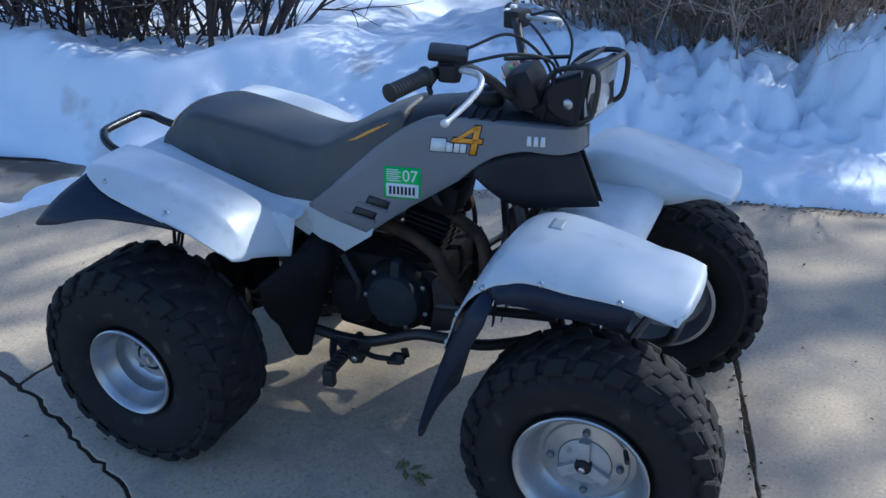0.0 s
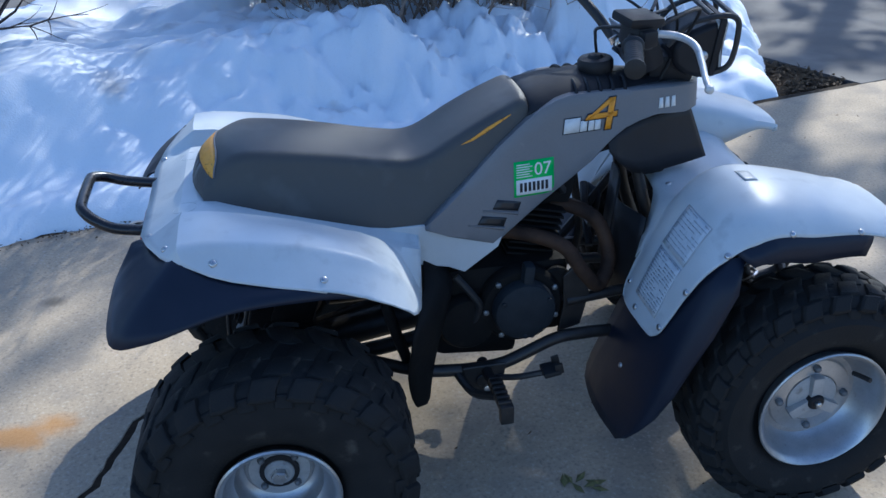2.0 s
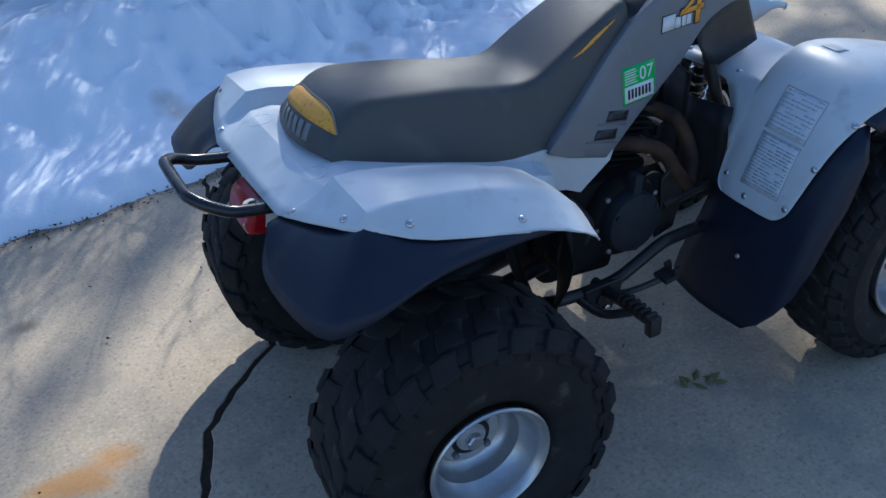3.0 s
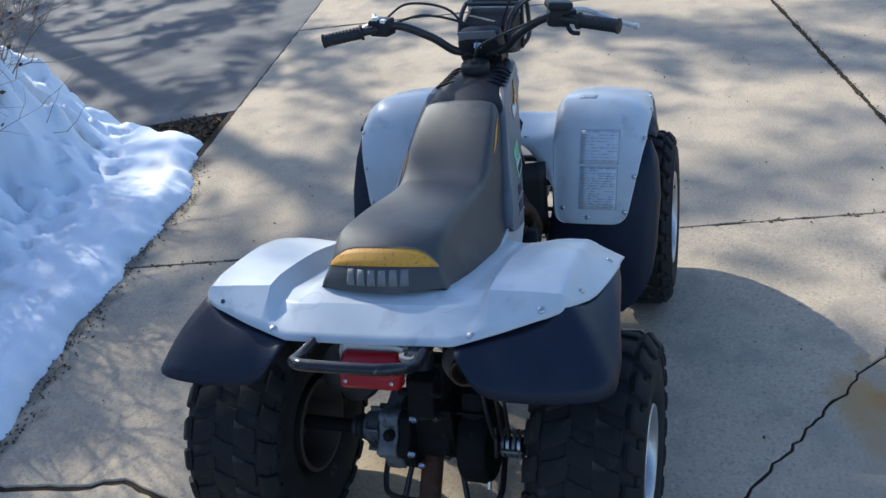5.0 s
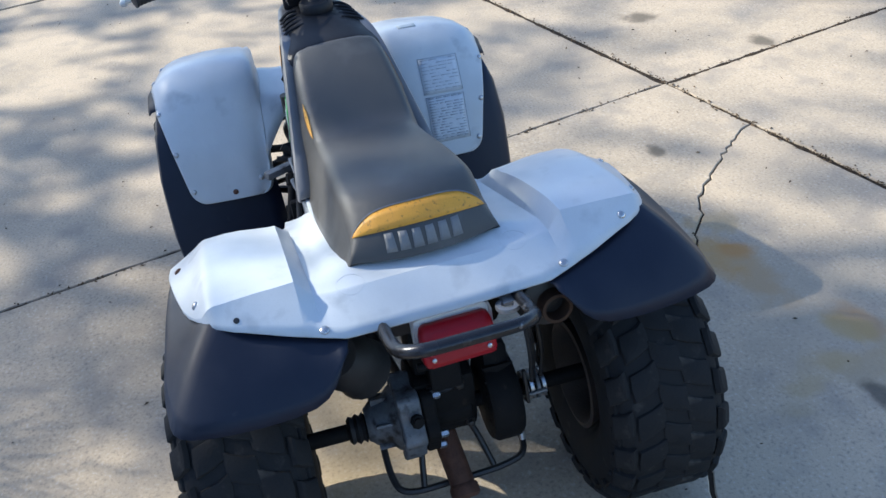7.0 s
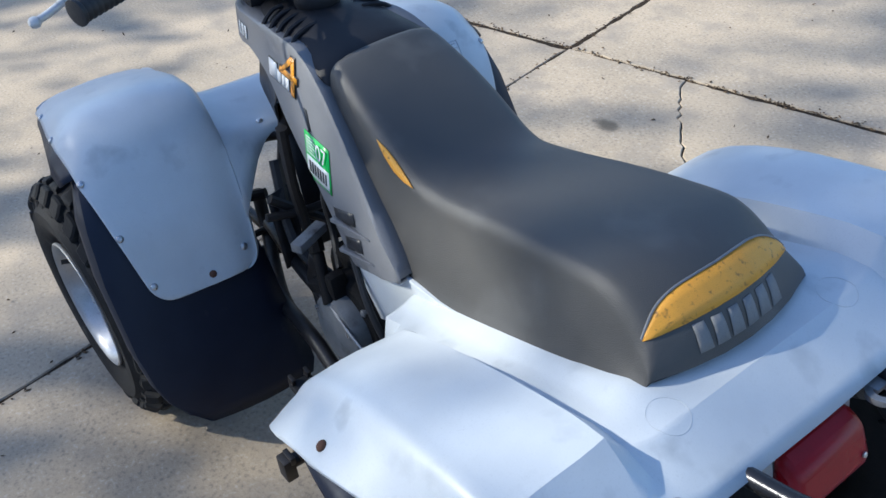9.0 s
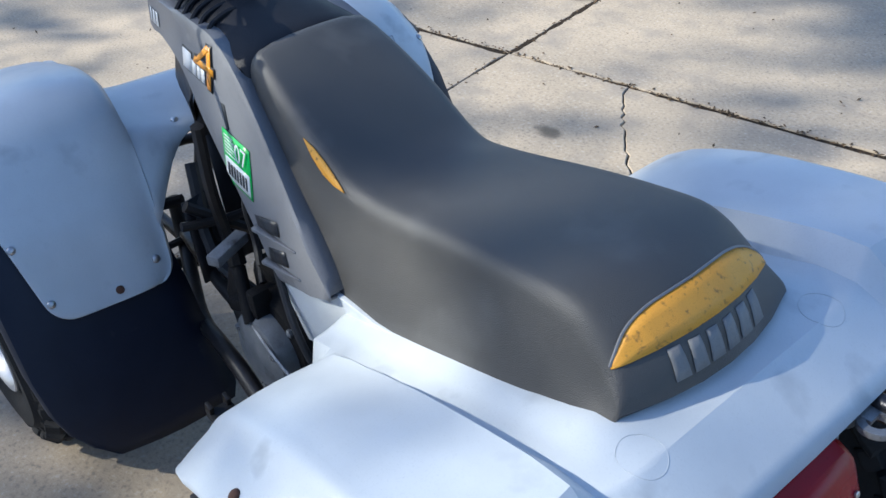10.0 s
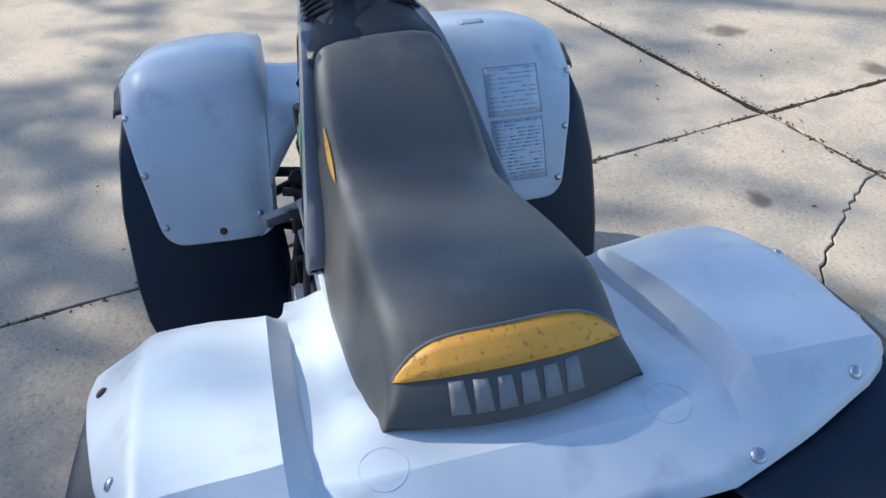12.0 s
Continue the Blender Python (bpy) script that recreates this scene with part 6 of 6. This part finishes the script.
part("brake_cable", *tube([(-0.07, -0.178, 0.36), (-0.085, -0.172, 0.46), (-0.06, -0.16, 0.58), (0.05, -0.14, 0.64)], 0.005, 8, 5), GRIP, axle)
part("swing_arm", *join(tube([(0.0, 0.0, 0.285), (0.15, 0.0, 0.32), (0.36, 0.0, 0.36)], 0.038, 14, 4), tube([(0.0, 0.055, 0.285), (0.2, 0.09, 0.32), (0.36, 0.11, 0.36)], 0.018, 10, 4), tube([(0.0, -0.055, 0.285), (0.2, -0.09, 0.32), (0.36, -0.11, 0.36)], 0.018, 10, 4)), FRAME, axle)
shock = part("rear_shock", *rod((-0.03, -0.01, 0.36), (0.10, 0.0, 0.60), 0.024, 14), BLACK, quad, "black rear shock absorber")
part("drive_boot", *lathe([(0.050, 0), (0.062, 0.02), (0.056, 0.05), (0.060, 0.09), (0.040, 0.12)], (0.02, 0.13, 0.42), (-0.3, 0.35, 0.6), 20), GRIP, quad, "bulging black rubber boot")
part("tow_hitch", *join(tube([(0.02, 0.0, 0.225), (-0.06, -0.006, 0.165), (-0.092, -0.008, 0.138)], 0.026, 14, 4), lathe([(0.028, 0), (0.031, 0.006), (0.031, 0.024), (0.024, 0.030), (0.012, 0.030), (0.011, 0.01)], (-0.085, -0.008, 0.143), (-0.75, -0.02, -0.6), 16)), RUST, quad, "rusty tow hitch stub")
part("axle_housing", *join(block((0.13, 0.135, 0.15), (0.03, -0.005, 0.315), (0, 0, 0), 0.025), block((0.10, 0.10, 0.10), (0.05, 0.0, 0.42), (0, 20, 0), 0.02)), ENGINE, axle, "grimy black axle housing")
part("drum_cover", *block((0.115, 0.060, 0.19), (0.015, -0.118, 0.335), (0, 12, 0), 0.028), ENGINE, axle, "black brake drum cover")
for y in (-0.188, -0.205):
    part("brake_rod", *tube([(-0.045, y, 0.345), (-0.055, y, 0.45), (-0.02, y + 0.02, 0.60)], 0.0045, 8, 4), FRAME, axle)
for x, y, z, r in ((-0.037, -0.035, 0.372, 0.009), (-0.037, 0.022, 0.372, 0.009), (-0.037, -0.05, 0.262, 0.008), (-0.037, 0.035, 0.262, 0.008)):
    part("housing_bolt", *lathe([(r + 0.003, -0.004), (r + 0.003, 0.002), (r, 0.002), (r, 0.010), (r - 0.003, 0.012)], (x, y, z), (-1, 0, 0), 6), FRAME, axle)
for k in range(4):
    part("clamp_ring", *lathe([(0.024, 0), (0.033, 0), (0.033, 0.007), (0.024, 0.007), (0.024, 0)], (0.0, -0.176 - 0.013 * k, 0.287), (0, -1, 0.06 * (k % 2)), 18, cap=False), ZINC if k % 2 else ALLOY, axle, "zinc clamp ring")
part("clamp_bolt", *rod((-0.034, -0.176, 0.290), (-0.035, -0.220, 0.292), 0.0045, 8), ALLOY, axle)
for z in (0.27, 0.30, 0.33, 0.36, 0.39):
    part("cover_rib", *block((0.010, 0.064, 0.006), (-0.046 + 0.21 * (z - 0.335), -0.118, z), (0, 12, 0), 0.002), ENGINE, axle)
part("drum_nipple", *rod((-0.062, -0.150, 0.222), (-0.070, -0.150, 0.205), 0.006, 8), ZINC, axle)
part("shock_clevis", *prism([(-0.062, 0.385), (-0.040, 0.470), (0.000, 0.475), (0.012, 0.370)], "y", -0.040, 0.024), ENGINE, axle, "black shock absorber clevis", smooth=False, bevel=0.005)
part("clevis_bolt", *rod((-0.040, -0.058, 0.440), (-0.040, 0.044, 0.440), 0.009, 10), ENGINE, axle)
part("skid_loop", *tube([(0.06, 0.125, 0.20), (-0.01, 0.125, 0.145), (-0.045, 0.10, 0.125), (-0.05, 0.0, 0.122), (-0.05, -0.12, 0.125), (-0.03, -0.165, 0.14), (0.05, -0.165, 0.19)], 0.0075, 8, 5), FRAME, quad, "black steel skid loop")
for y in (0.055, -0.075):
    part("skid_stay", *tube([(0.03, y * 0.7, 0.24), (-0.01, y, 0.18), (-0.045, y * 1.2, 0.128)], 0.007, 8, 4), FRAME, quad)

# tail ------------------------------------------------------------------------
tail_lamp = part("tail_light", *prism([(-0.204, 0.680), (-0.238, 0.664), (-0.256, 0.612), (-0.208, 0.600)], "y", -0.063, 0.065), RED, quad, "red plastic tail light", bevel=0.012)
part("light_base", *block((0.008, 0.137, 0.070), (-0.2015, 0.001, 0.652), (0, 8, 0), 0.016), PAPER, tail_lamp, "pale plastic tail light base")
for side in (-1, 1):
    part("lens_screw", *lathe([(0.004, 0), (0.004, 0.002), (0.002, 0.003)], (-0.2505, side * 0.048 + 0.001, 0.630), (-1, 0, 0.34), 10), ZINC, tail_lamp)
part("light_bracket", *block((0.08, 0.05, 0.010), (-0.165, 0, 0.592), (0, 8, 0), 0.002), ENGINE, tail_lamp)
grab = part("grab_bar", *tube([(-0.04, -0.112, 0.655), (-0.17, -0.114, 0.682), (-0.235, -0.114, 0.692), (-0.282, -0.113, 0.702), (-0.318, -0.103, 0.720), (-0.340, -0.080, 0.732), (-0.346, -0.055, 0.735), (-0.347, 0.0, 0.736), (-0.346, 0.065, 0.736), (-0.342, 0.088, 0.735), (-0.320, 0.110, 0.724), (-0.284, 0.117, 0.708), (-0.235, 0.118, 0.697), (-0.17, 0.118, 0.686), (-0.04, 0.116, 0.655)], 0.0115, 12, 6), BARPAINT, quad, "worn black tubular grab bar")
part("grab_tab", *join(lathe([(0.011, -0.004), (0.020, -0.004), (0.021, 0), (0.020, 0.004), (0.011, 0.004), (0.011, -0.004)], (-0.236, -0.088, 0.688), (0.1, 0, 1), 20, cap=False), block((0.04, 0.022, 0.007), (-0.212, -0.094, 0.688), (0, 0, 0), 0.002)), ALLOY, grab, "dull grey eyelet tab")

# wheel of another quad standing on the drive, the machine itself left out
other = new("parked_quad_wheel")
other.location = (2.76, -2.74, 0.275)
other.rotation_euler = (0, 0, radians(70))
tagged(other, "black knobby wheel standing on the far slab", "wheel")
tyre(other, 0.276, 0.192, 0.132, 26, 3, 0.82, 0.0055, "")
part("rim", *lathe([(0.134, 0.076), (0.142, 0.086), (0.128, 0.07), (0.116, 0.03), (0.09, 0.028), (0.0, 0.03)], (0, 0, 0), (0, 1, 0), 36, cap=False), STEEL, other)
